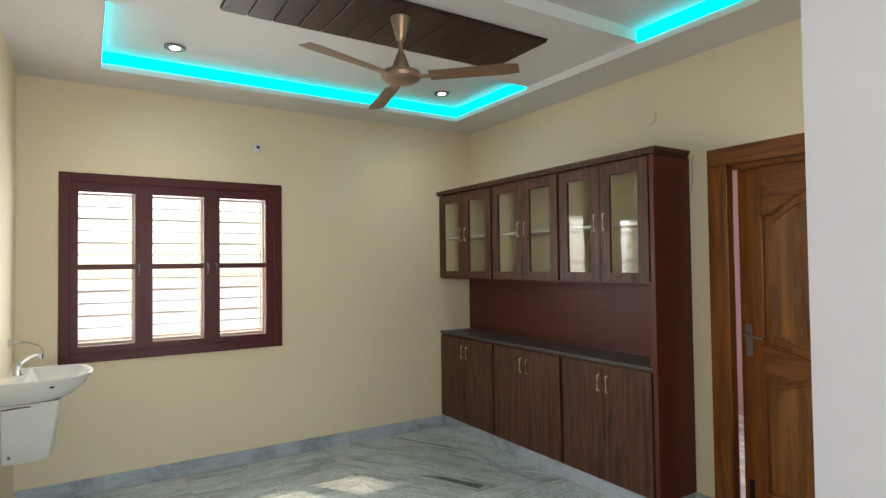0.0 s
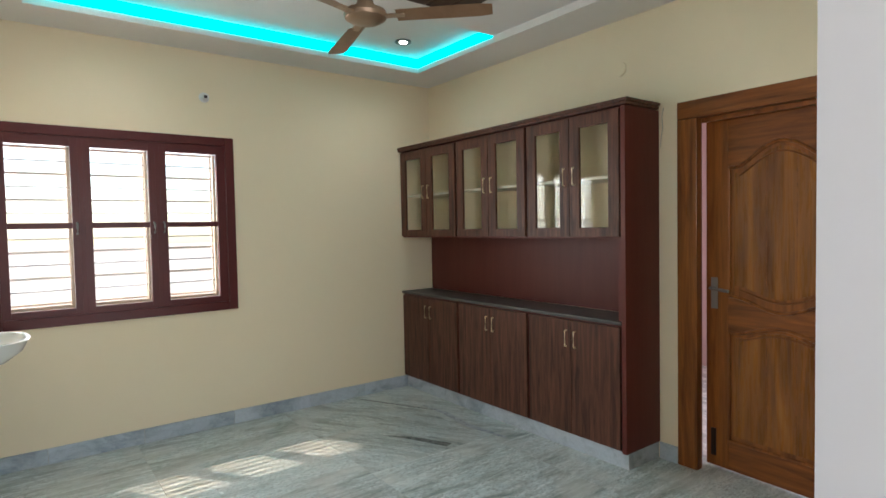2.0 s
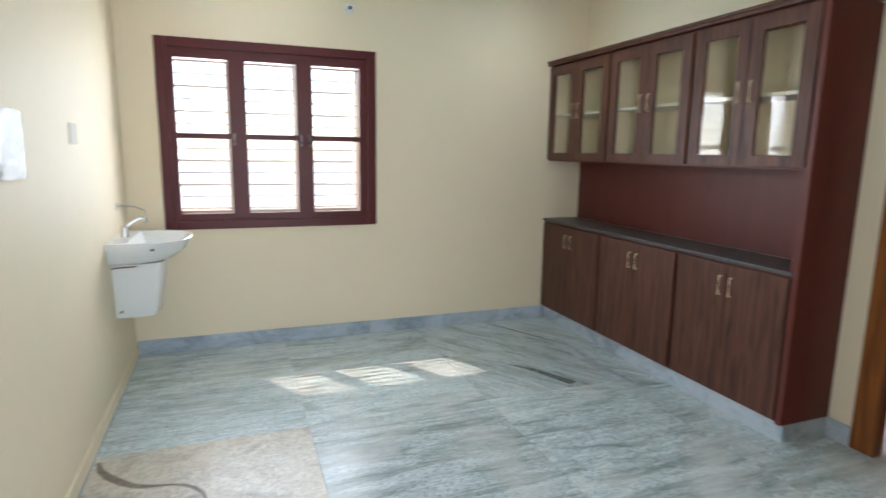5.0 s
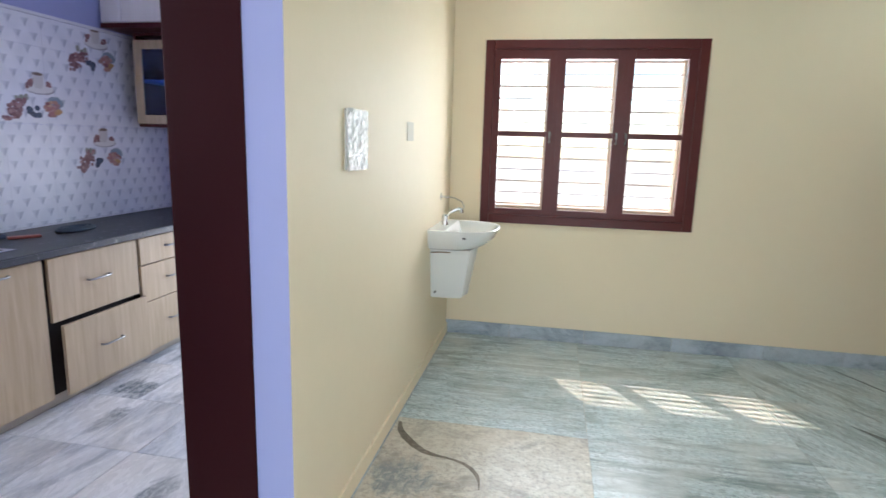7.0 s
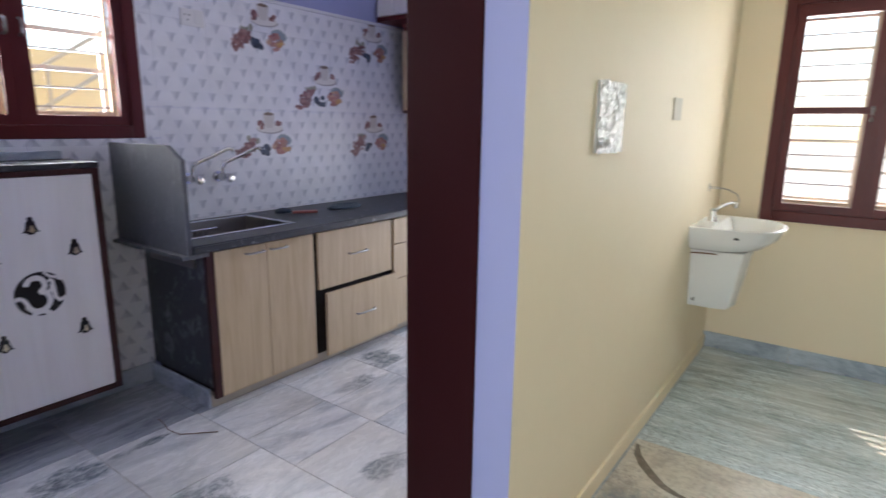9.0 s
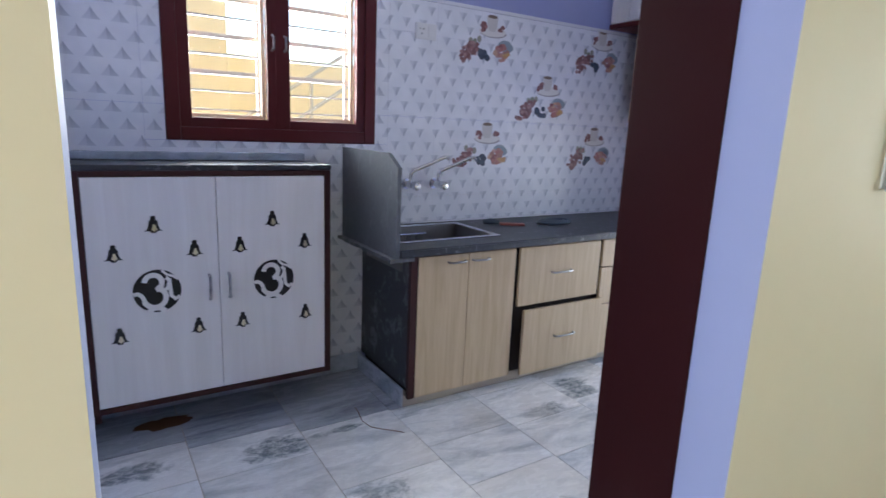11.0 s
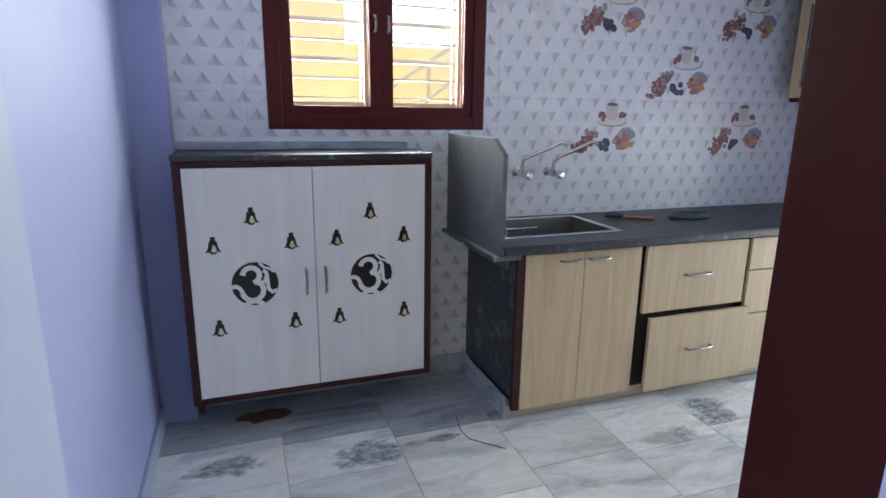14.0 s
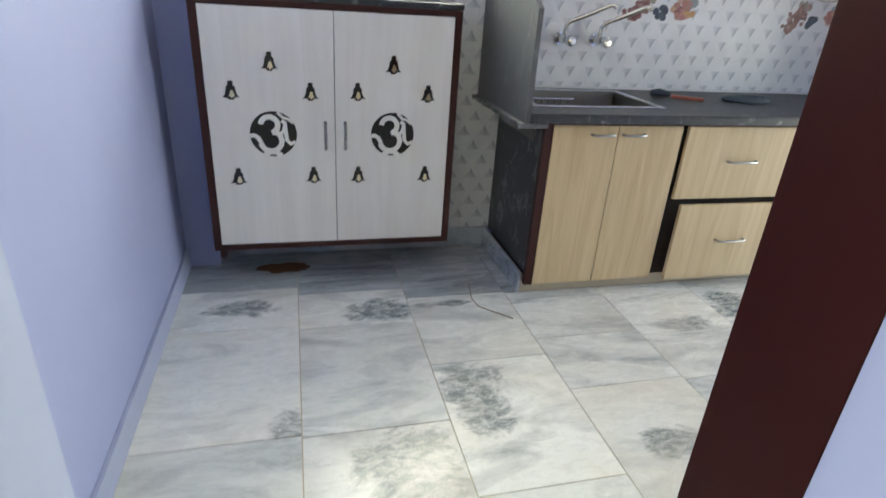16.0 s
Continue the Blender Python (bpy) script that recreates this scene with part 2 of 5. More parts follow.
PLATE = paint("cream_cover_plate", (0.58, 0.53, 0.42))
RED = Mat("red_plastic", (0.42, 0.12, 0.085), 0.4).m
BLUEGREY = Mat("blue_grey_rubber", (0.05, 0.075, 0.10), 0.5).m
RUST = paint("rust_stain", (0.17, 0.075, 0.03))
SOIL = paint("dry_ground", (0.60, 0.54, 0.45))
GROUT = paint("pale_grout", (0.50, 0.44, 0.35))
# Near-black that paints the shade in gaps between fronts and slats.
SHADEGAP = Mat("shade_gap", (0.02, 0.012, 0.01), 0.7).m
BORDER = Mat("white_border_tile", (0.78, 0.79, 0.82), 0.15).m
CONCRETE = paint("outer_concrete", (0.45, 0.43, 0.40))


def glass(name, tint=(1, 1, 1), rough=0.0, least=0.045):
    m = Mat(name, tint, rough)
    m.n.remove(m.b)
    mixer = m.n.new("ShaderNodeMixShader")
    clear = m.n.new("ShaderNodeBsdfTransparent")
    gloss = m.n.new("ShaderNodeBsdfGlossy")
    facing = m.n.new("ShaderNodeLayerWeight")
    facing.inputs[0].default_value = 0.5
    clear.inputs[0].default_value = (*tint, 1)
    gloss.inputs["Roughness"].default_value = rough
    amount = m.math("MULTIPLY_ADD", m.math("POWER", facing.outputs["Facing"], 4.0), 0.6, least)
    m.l.new(amount, mixer.inputs[0])
    m.l.new(clear.outputs[0], mixer.inputs[1])
    m.l.new(gloss.outputs[0], mixer.inputs[2])
    m.l.new(mixer.outputs[0], m.n["Material Output"].inputs[0])
    return m.m


GLASS = glass("clear_glass", (0.95, 0.96, 0.95), 0.0, 0.012)
GLASS_T = glass("tinted_glass", (0.97, 0.95, 0.88), 0.0, 0.024)
# Blue tint stands in for the lavender wall reflected in the panes.
GLASS_B = glass("reflection_tint_glass", (0.42, 0.58, 0.95))


def glow(name, c, strength):
    m = Mat(name, shade(c, 0.1), 0.4)
    m.b.inputs["Emission Color"].default_value = (*c, 1)
    m.b.inputs["Emission Strength"].default_value = strength
    return m.m


LED = glow("cyan_led", (0.0, 0.80, 0.86), 1.0)
SPOT = glow("spot_lens", (1.0, 0.97, 0.92), 14)


def relief_tile(name, upward, wide):
    """White wall tile with a printed relief of small grey pyramids in staggered rows."""
    m = Mat(name, (0.6, 0.6, 0.65), 0.16)
    p = m.sep(m.pos())
    row = m.math("DIVIDE", p[2], 0.0735)
    rf = m.math("FLOOR", row)
    vv = m.math("SUBTRACT", m.math("FRACT", row), 0.5)
    half = m.math("MULTIPLY", m.math("MODULO", rf, 2.0), 0.5)
    uu = m.math("SUBTRACT", m.math("FRACT", m.math("ADD", m.math("DIVIDE", p[1], 0.105), half)), 0.5)
    au = m.math("ABSOLUTE", uu)
    up = m.math("DIVIDE", m.math("MULTIPLY_ADD", vv, 1.0 if upward else -1.0, 0.36), 0.72)
    width = m.math("MULTIPLY", m.math("POWER", m.math("MAXIMUM", m.math("SUBTRACT", 1.0, up), 0.0), 1.4), wide)
    inside = m.math("MULTIPLY", m.math("LESS_THAN", au, width), m.math("GREATER_THAN", up, 0.0))
    right = m.math("GREATER_THAN", uu, 0.0)
    base = m.ramp(m.noise(9, detail=2), [(0.3, (0.75, 0.765, 0.80)), (0.7, (0.84, 0.85, 0.88))])
    tone = m.mix(right, (0.53, 0.55, 0.61), (0.33, 0.355, 0.42))
    fade = m.math("MULTIPLY", inside, m.math("MULTIPLY_ADD", up, 0.6, 0.4))
    m.color(m.mix(fade, base, tone)).bump(fade, 0.12, 0.003)
    m.b.inputs["Roughness"].default_value = 0.36
    return m.m


TILE = relief_tile("relief_wall_tile", False, 0.27)
TILE_UP = relief_tile("relief_wall_tile_large", True, 0.34)

# ---- building helpers ----


def bm_box(lo, hi, bevel=0.0, bm=None):
    """A box between two corners, added to bm, its edges rounded by bevel."""
    b = bmesh.new()
    bmesh.ops.create_cube(b, size=1.0)
    for v in b.verts:
        v.co = Vector([(l + h) / 2 + c * abs(h - l) for l, h, c in zip(lo, hi, v.co)])
    if bevel:
        bmesh.ops.bevel(b, geom=b.edges[:], offset=min(bevel, 0.45 * min(abs(h - l) for l, h in zip(lo, hi))), segments=2, profile=0.6, affect="EDGES")
    return join(bm, b)


def join(bm, b):
    if bm is None:
        return b
    me = bpy.data.meshes.new("tmp")
    b.to_mesh(me)
    b.free()
    bm.from_mesh(me)
    bpy.data.meshes.remove(me)
    return bm


def bm_tube(points, radius, sides=10, bm=None, radii=None):
    """A round tube along points."""
    b = bmesh.new()
    pts = [Vector(p) for p in points]
    rings = []
    for i, p in enumerate(pts):
        d = (pts[min(i + 1, len(pts) - 1)] - pts[max(i - 1, 0)]).normalized()
        q = d.to_track_quat("Z", "Y")
        r = radii[i] if radii else radius
        rings.append([b.verts.new(p + q @ Vector((r * math.cos(a), r * math.sin(a), 0))) for a in [2 * math.pi * k / sides for k in range(sides)]])
    for a, c in zip(rings, rings[1:]):
        for k in range(sides):
            b.faces.new((a[k], a[(k + 1) % sides], c[(k + 1) % sides], c[k]))
    b.faces.new(rings[0][::-1])
    b.faces.new(rings[-1])
    return join(bm, b)


def bm_lathe(profile, centre, sides=28, bm=None):
    """A turned body: profile of (radius, height) about an upright axis."""
    b = bmesh.new()
    c = Vector(centre)
    rings = [[b.verts.new(c + Vector((max(r, 1e-4) * math.cos(2 * math.pi * k / sides), max(r, 1e-4) * math.sin(2 * math.pi * k / sides), z))) for k in range(sides)] for r, z in profile]
    for a, d in zip(rings, rings[1:]):
        for k in range(sides):
            b.faces.new((a[k], a[(k + 1) % sides], d[(k + 1) % sides], d[k]))
    b.faces.new(rings[0][::-1])
    b.faces.new(rings[-1])
    bmesh.ops.recalc_face_normals(b, faces=b.faces[:])
    return join(bm, b)


def bm_plate(outline, origin, u, v, depth, bm=None):
    """A flat plate: the outline in (u, v) from origin, made thick along u x v."""
    b = bmesh.new()
    o, u, v = Vector(origin), Vector(u), Vector(v)
    n = u.cross(v).normalized() * depth
    low = [b.verts.new(o + u * x + v * y) for x, y in outline]
    top = [b.verts.new(w.co + n) for w in low]
    b.faces.new(top)
    b.faces.new(low[::-1])
    k = len(low)
    for i in range(k):
        b.faces.new((low[i], low[(i + 1) % k], top[(i + 1) % k], top[i]))
    bmesh.ops.recalc_face_normals(b, faces=b.faces[:])
    return join(bm, b)


# The kitchen is laid out by its own measures and set beside the dining room by KITCHEN.
DINING, KITCHEN = Matrix.Identity(4), Matrix.Translation((0.05, -0.08, 0.0))
room = [DINING]


def mesh_of(name, bm, material, smooth=False):
    me = bpy.data.meshes.new(name)
    bm.transform(room[0])
    bm.to_mesh(me)
    bm.free()
    for m in material if isinstance(material, (list, tuple)) else [material]:
        me.materials.append(m)
    if smooth:
        for p in me.polygons:
            p.use_smooth = True
        me.set_sharp_from_angle(angle=radians(38))
    return me


def thing(name, at, label, category, group=""):
    ob = new(name)
    ob.empty_display_size = 0.1
    ob.matrix_basis = room[0] @ Matrix.Translation(at)
    return tagged(ob, label, category, group)


def part(name, bm, material, parent, label="", smooth=False):
    ob = new(name, mesh_of(name, bm, material, smooth))
    ob.parent = parent
    if parent.type == "EMPTY":
        ob.matrix_parent_inverse = parent.matrix_basis.inverted()
    return tagged(ob, label)


def solid(name, bm, material, label, category, kind="", smooth=False, group=""):
    return tagged(new(name, mesh_of(name, bm, material, smooth)), label, category, group, kind)


def wall(name, boxes, materials, pick, label):
    """A wall of boxes; pick(normal, centre) gives the material's number for a face."""
    bm = bmesh.new()
    for lo, hi in boxes:
        bm_box(lo, hi, 0, bm)
    bm.normal_update()
    for f in bm.faces:
        f.material_index = pick(f.normal, f.calc_center_median())
    return solid(name, bm, materials, label, "wall", "structure")


def piece(name, mesh, parent, m=None):
    ob = new(name, mesh)
    ob.parent = parent
    if m is not None:
        ob.matrix_basis = m
    return ob


# ---- structure ----
H0, HM, HT = 2.711, 2.76, 2.83
XD, XK, YL, YJ, YO = 3.463, -2.36, -3.82, -2.59, -3.712
solid("ground", bm_box((-80, -80, -0.5), (80, 80, -0.16)), SOIL, "dry bare ground outside the house", "ground", "structure")
solid("floor", bm_box((-2.56, -8.2, -0.16), (6.0, 0.2, -0.008)), GROUT, "pale bedding under marble floor slabs", "floor", "structure")
one = lambda n, c: 0
wall("wall_window", [((-0.12, 0, 0), (0.224, 0.2, 3.0)), ((1.674, 0, 0), (3.66, 0.2, 3.0)), ((0.224, 0, 0), (1.674, 0.2, 0.855)), ((0.224, 0, 2.11), (1.674, 0.2, 3.0))], [CREAM, OUTER], lambda n, c: 1 if n.y > 0.5 else 0, "cream painted wall around a window")
# Faces turned to +y get the lavender copy lightened as if lit.
sides = lambda n, c: 0 if n.x > 0.5 else (2 if n.y > 0.5 else 1)
wall("wall_partition", [((-0.12, YJ, 0), (0, 0, 3.0)), ((-0.12, YO, 2.1), (0, YJ, 3.0))], [CREAM, LAVENDER, LAVENDER_LIT], sides, "partition wall, cream on one side, lavender on the other")
# The gap in this wall is invented, to let the side fill in.
wall("wall_hall_side", [((-0.30, -5.5, 0), (0, YO, 3.0)), ((-0.30, -8.2, 0), (0, -6.9, 3.0)), ((-0.30, -6.9, 0), (0, -5.5, 0.9)), ((-0.30, -6.9, 2.2), (0, -5.5, 3.0))], [CREAM, LAVENDER, LAVENDER_LIT], sides, "hall side wall with an unseen opening for added light, cream and lavender")
room[0] = KITCHEN
wall("wall_kitchen_side", [((-2.56, YL - 0.2, 0), (-0.30, YL, 3.0)), ((XK, YL, 0), (-2.24, -3.675, 3.0))], [LAVENDER], one, "lavender kitchen wall with a corner column")
wall("wall_tiles", [((-2.56, YL, 0), (XK, -3.286, 3.0)), ((-2.56, -2.252, 0), (XK, 0.2, 3.0)), ((-2.56, -3.286, 0), (XK, -2.252, 1.293)), ((-2.56, -3.286, 2.36), (XK, -2.252, 3.0))], [LAVENDER, OUTER], lambda n, c: 1 if n.x < -0.5 else 0, "lavender kitchen wall behind tiles")
wall("wall_kitchen_end", [((XK, 0.13, 0), (-1.45, 0.2, 3.0)), ((-0.55, 0.13, 0), (-0.12, 0.2, 3.0)), ((-1.45, 0.13, 2.1), (-0.55, 0.2, 3.0))], [LAVENDER], one, "lavender kitchen end wall with a doorway")
room[0] = DINING
wall("wall_cupboard", [((XD, -2.466, 0), (3.66, 0, 3.0)), ((XD, -8.2, 0), (3.66, -3.50, 3.0)), ((XD, -3.50, 2.12), (3.66, -2.466, 3.0))], [CREAM, PINK], lambda n, c: 1 if n.x > 0.5 else 0, "cream painted wall with a doorway")
wall("wall_pier", [((1.787, -4.0, 0), (XD, -3.775, 3.0))], [GREYWHITE, CREAM], lambda n, c: 1 if n.y > 0.5 else 0, "short grey-white wall between hall and dining room")
# The wide gap is invented too, for the back fill.
wall("wall_hall_back", [((-0.3, -8.4, 0), (0.2, -8.2, 3.0)), ((3.0, -8.4, 0), (3.66, -8.2, 3.0)), ((0.2, -8.4, 2.5), (3.0, -8.2, 3.0))], [CREAM], one, "cream hall wall with a wide unseen opening for added light")
wall("wall_bedroom", [((3.66, -0.7, 0), (6.0, -0.5, 3.0)), ((3.66, -5.0, 0), (6.0, -4.8, 3.0)), ((5.8, -4.8, 0), (6.0, -3.8, 3.0)), ((5.8, -2.2, 0), (6.0, -0.7, 3.0)), ((5.8, -3.8, 0), (6.0, -2.2, 0.8)), ((5.8, -3.8, 2.1), (6.0, -2.2, 3.0))], [PINK], one, "pink walls of the room behind the door")

# ceiling: border, step, two trays with light bands
bm = bmesh.new()
X0, X1, T1A, T1B, T2A, T2B = 0.45, 3.09, -0.37, -1.30, -2.28, -3.45
for lo, hi in [((0, T1A, H0), (XD, 0, 3.0)), ((0, T2B, H0), (X0, T1A, 3.0)), ((X1, T2B, H0), (XD, T1A, 3.0)), ((0, -8.2, H0), (XD, T2B, 3.0)),
               ((X0, T2A, HM), (X1, T1B, 3.0)), ((X0, T1B, HT), (X1, T1A, 3.0)), ((X0, T2B, HT), (X1, T2A, 3.0))]:
    bm_box(lo, hi, 0, bm)
solid("ceiling", bm, CEILING, "white false ceiling with two lit trays", "ceiling", "structure")
room[0] = KITCHEN
solid("ceiling_kitchen", bm_box((XK, YL, 2.75), (-0.12, 0.13, 3.0)), CEILING, "white kitchen ceiling", "ceiling", "structure")
room[0] = DINING
solid("ceiling_bedroom", bm_box((3.66, -4.8, 2.75), (5.8, -0.7, 3.0)), CEILING, "white bedroom ceiling", "ceiling", "structure")
solid("roof", bm_box((-2.8, -8.6, 3.0), (6.2, 0.3, 3.15)), CONCRETE, "flat concrete roof slab", "roof", "structure")
room[0] = KITCHEN
# Unseen slab, added to stop a sun streak on the kitchen side wall.
solid("sun_block_kitchen", bm_box((-3.15, -3.6, 2.46), (-2.56, -1.5, 2.54)), CONCRETE, "unseen slab added to keep direct sun out of the kitchen window", "sunshade", "structure")
room[0] = DINING
# Unseen; its outer edge is set so the floor's sun patches end correctly.
solid("sunshade", bm_box((-0.3, 0.2, 2.2), (1.9, 0.60, 2.28)), CONCRETE, "unseen concrete sunshade over the window, sized to cut the sun patches", "sunshade", "structure")


# ---- windows ----


def ring(lo, hi, width, axis, front, back, bevel=0.004, bm=None):
    """A frame of four members about a rectangle lo..hi in (across, z); axis x: the frame lies in a wall along x."""
    (a0, z0), (a1, z1) = lo, hi
    bm = bmesh.new() if bm is None else bm
    for p, q in (((a0, z0), (a0 + width, z1)), ((a1 - width, z0), (a1, z1)), ((a0 + width, z0), (a1 - width, z0 + width)), ((a0 + width, z1 - width), (a1 - width, z1))):
        slab(p, q, axis, front, back, bevel, bm)
    return bm


def slab(p, q, axis, front, back, bevel=0.0, bm=None):
    f, b = min(front, back), max(front, back)
    if axis == "x":
        return bm_box((p[0], f, p[1]), (q[0], b, q[1]), bevel, bm)
    return bm_box((f, p[0], p[1]), (b, q[0], q[1]), bevel, bm)


def window(name, axis, lo, hi, panes, mids, way, wall_at, bars, label):
    """A maroon window in a wall: frame, one sash with pane, rail and handle a pane, and a grille. way: +1 or -1, outwards."""
    at = [0, 0, lo[1]]
    at[0 if axis == "x" else 1] = (lo[0] + hi[0]) / 2
    at[1 if axis == "x" else 0] = wall_at
    w = tagged(thing(name, at, label, "window"), kind="structure")
    frame_bm = ring(lo, hi, 0.062, axis, wall_at - way * 0.014, wall_at + way * 0.09, 0.005)
    for (a0, a1), (b0, b1) in zip(panes, panes[1:]):
        m = (a1 + b0) / 2
        slab((m - 0.014, lo[1] + 0.062), (m + 0.014, hi[1] - 0.062), axis, wall_at - way * 0.0025, wall_at + way * 0.088, 0.0015, frame_bm)
    part("window_frame", frame_bm, MAROON, w)
    edges = [lo[0] + 0.064] + [(p[1] + q[0]) / 2 for p, q in zip(panes, panes[1:])] + [hi[0] - 0.064]
    for i, (a0, a1) in enumerate(panes):
        s0, s1 = edges[i] + (0.004 if i else -0.012), edges[i + 1] - (0.004 if i < len(panes) - 1 else -0.012)
        z0, z1 = lo[1] + 0.05, hi[1] - 0.05
        f, b = wall_at - way * 0.001, wall_at + way * 0.036
        bm = bmesh.new()
        pz0, pz1 = lo[1] + 0.105, hi[1] - 0.125
        for p, q in (((s0, z0), (a0, z1)), ((a1, z0), (s1, z1)), ((a0, z0), (a1, pz0)), ((a0, pz1), (a1, z1))):
            slab(p, q, axis, f, b, 0.0015, bm)
        for m0, m1 in mids:
            slab((a0, m0), (a1, m1), axis, f + way * 0.004, b, 0.004, bm)
        sash = part("sash", bm, MAROON, w)
        g = part("pane", slab((a0 - 0.005, pz0 - 0.005), (a1 + 0.005, pz1 + 0.005), axis, wall_at + way * 0.018, wall_at + way * 0.022), GLASS, sash)
        g.visible_shadow = False
        # Pale beige strip behind the pane, along its foot and one side.
        bead = slab((a0, pz0), (a1 - 0.018, pz0 + 0.02), axis, wall_at + way * 0.042, wall_at + way * 0.06, 0.003)
        slab((a1 - 0.018, pz0), (a1, pz1), axis, wall_at + way * 0.042, wall_at + way * 0.06, 0.003, bead)
        part("pane_edge_strip", bead, EDGE_STRIP, sash, "pale beige strip along the pane's foot and one side")
        hx = (s1 - 0.026) if i < len(panes) - 1 else (s0 + 0.026)
        hz = (mids[0][0] if mids else lo[1] + 0.47)
        pts = [(0.0, hz - 0.035), (0.026, hz - 0.028), (0.03, hz), (0.026, hz + 0.028), (0.0, hz + 0.035)]
        co = [((hx, wall_at - way * o, z) if axis == "x" else (wall_at - way * o, hx, z)) for o, z in pts]
        part("handle", bm_tube(co, 0.006, 8), STEEL, sash, "small chrome pull handle", True)
    g0, g1 = wall_at + way * 0.10, wall_at + way * 0.112
    for z, r in bars:
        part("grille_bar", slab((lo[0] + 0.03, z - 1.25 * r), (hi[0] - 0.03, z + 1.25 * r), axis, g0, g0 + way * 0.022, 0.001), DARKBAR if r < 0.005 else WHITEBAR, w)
    for a0, a1 in panes:
        for a, r in ((a1 - 0.012, 0.007),):
            part("grille_upright", slab((a - r, lo[1] + 0.02), (a + r, hi[1] - 0.02), axis, g0 + way * 0.0225, g0 + way * 0.034), WHITEBAR, w)
    return w


PANES_D = [(0.333, 0.662), (0.771, 1.106), (1.216, 1.552)]
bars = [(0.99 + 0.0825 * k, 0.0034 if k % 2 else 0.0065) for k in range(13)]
window("window_1", "x", (0.224, 0.855), (1.674, 2.11), PANES_D, [(1.466, 1.504)], 1, 0.0, bars, "maroon wooden window of three panes with a metal grille")
PANES_K = [(-3.173, -2.825), (-2.714, -2.359)]
bars = [(1.438, 0.0034)] + [(1.527 + 0.0848 * k, 0.0085 if k % 2 else 0.0034) for k in range(9)]
room[0] = KITCHEN
window("window_2", "y", (-3.286, 1.293), (-2.252, 2.36), PANES_K, [], -1, XK, bars, "maroon wooden kitchen window of two shutters with a grille")
room[0] = DINING

# ---- outside ----
house = thing("neighbour_house", (-5.2, -2.5, -0.16), "yellow plastered neighbouring house with a flat roof", "house")
part("wall", bm_box((-9.5, -9.0, -0.16), (-4.6, -2.6, 3.1), 0.01), OUTER, house)
part("roof", bm_box((-9.7, -9.2, 3.1), (-4.45, -2.45, 3.22), 0.01), CONCRETE, house)
part("plinth", bm_box((-4.6, -9.0, -0.16), (-4.54, -2.6, 0.25), 0.01), CONCRETE, house)

solid("yard_wall", bm_box((-6.4, -2.6, -0.16), (-6.2, 3.0, 2.1), 0.01), OUTER, "cream yard wall beside the neighbouring house", "wall", "structure")
stair = thing("outer_stair_rail", (-5.4, -1.5, 0), "sloping grey handrails of an outer stair", "handrail")
for dz in (0.0, 0.35, 0.7):
    part("rail", bm_tube([(-5.4, -2.55, 0.55 + dz), (-5.4, 0.2, 2.35 + dz)], 0.02, 8), GREYPL, stair)
for y in (-2.5, -1.6, -0.7, 0.1):
    part("post", bm_tube([(-5.4, y, -0.16), (-5.4, y, 1.29 + (y + 2.5) * 0.655)], 0.02, 8), GREYPL, stair)
# No roof is known here: slab added to block sun at the utility doorway.
solid("sun_block_utility", bm_box((-3.2, 0.2, 2.2), (-0.42, 2.1, 2.3)), CONCRETE, "unseen slab added to keep direct sun out of the utility doorway", "roof", "structure")

# ---- skirting ----
cuts = [0.0, 0.48, 1.02, 1.62, 2.22, 2.72, 3.16]
skirt = solid("baseboard_window", bm_box((0.0, -0.006, 0.0), (3.2, 0.0, 0.09)), GROUT, "blue-grey marble skirting under the window", "baseboard", "structure")
for a, b in zip(cuts, cuts[1:]):
    piece("skirting_tile", mesh_of("skirting_tile", bm_box((a + 0.001, -0.014, 0.0), (b - 0.001, -0.0062, 0.1), 0.002), SKIRT), skirt)
solid("baseboard_basin", bm_box((0.0, YJ, 0.0), (0.012, -0.014, 0.075), 0.003), CREAM, "painted skirting along the cream partition", "baseboard", "structure")
solid("baseboard_cupboard_wall", bm_box((XD - 0.012, -2.464, 0.0), (XD, -2.345, 0.1), 0.002), SKIRT, "short blue-grey marble skirting by the door", "baseboard", "structure")
room[0] = KITCHEN
solid("baseboard_kitchen_side", bm_box((-2.238, YL, 0.0), (-0.30, YL + 0.014, 0.095), 0.003), LAVENDER_LIT, "painted skirting of the kitchen side wall", "baseboard", "structure")
solid("baseboard_tiles", bm_box((XK, -3.67, 0.0), (XK + 0.022, -2.32, 0.1), 0.002), SKIRT, "grey marble skirting below the kitchen tiles", "baseboard", "structure")
room[0] = DINING

# ---- ceiling fittings ----
for name, boxes in (("far_tray", [((X0, T1A - 0.008, 2.75), (X1, T1A - 0.001, 2.822)), ((X0 + 0.001, T1B, 2.75), (X0 + 0.008, T1A - 0.008, 2.822)), ((X1 - 0.008, T1B, 2.75), (X1 - 0.001, T1A - 0.008, 2.822))]),
                    ("near_tray", [((X1 - 0.008, T2B, 2.75), (X1 - 0.001, T2A - 0.002, 2.822)), ((X0 + 0.001, T2B, 2.75), (X0 + 0.008, T2A - 0.002, 2.822))])):
    strip = thing("led_strip", ((X0 + X1) / 2, boxes[0][0][1], 2.75), "glowing cyan light strip round a ceiling tray", "light strip", "cyan light strips")
    for lo, hi in boxes:
        part("light_band", bm_box(lo, hi), LED, strip)


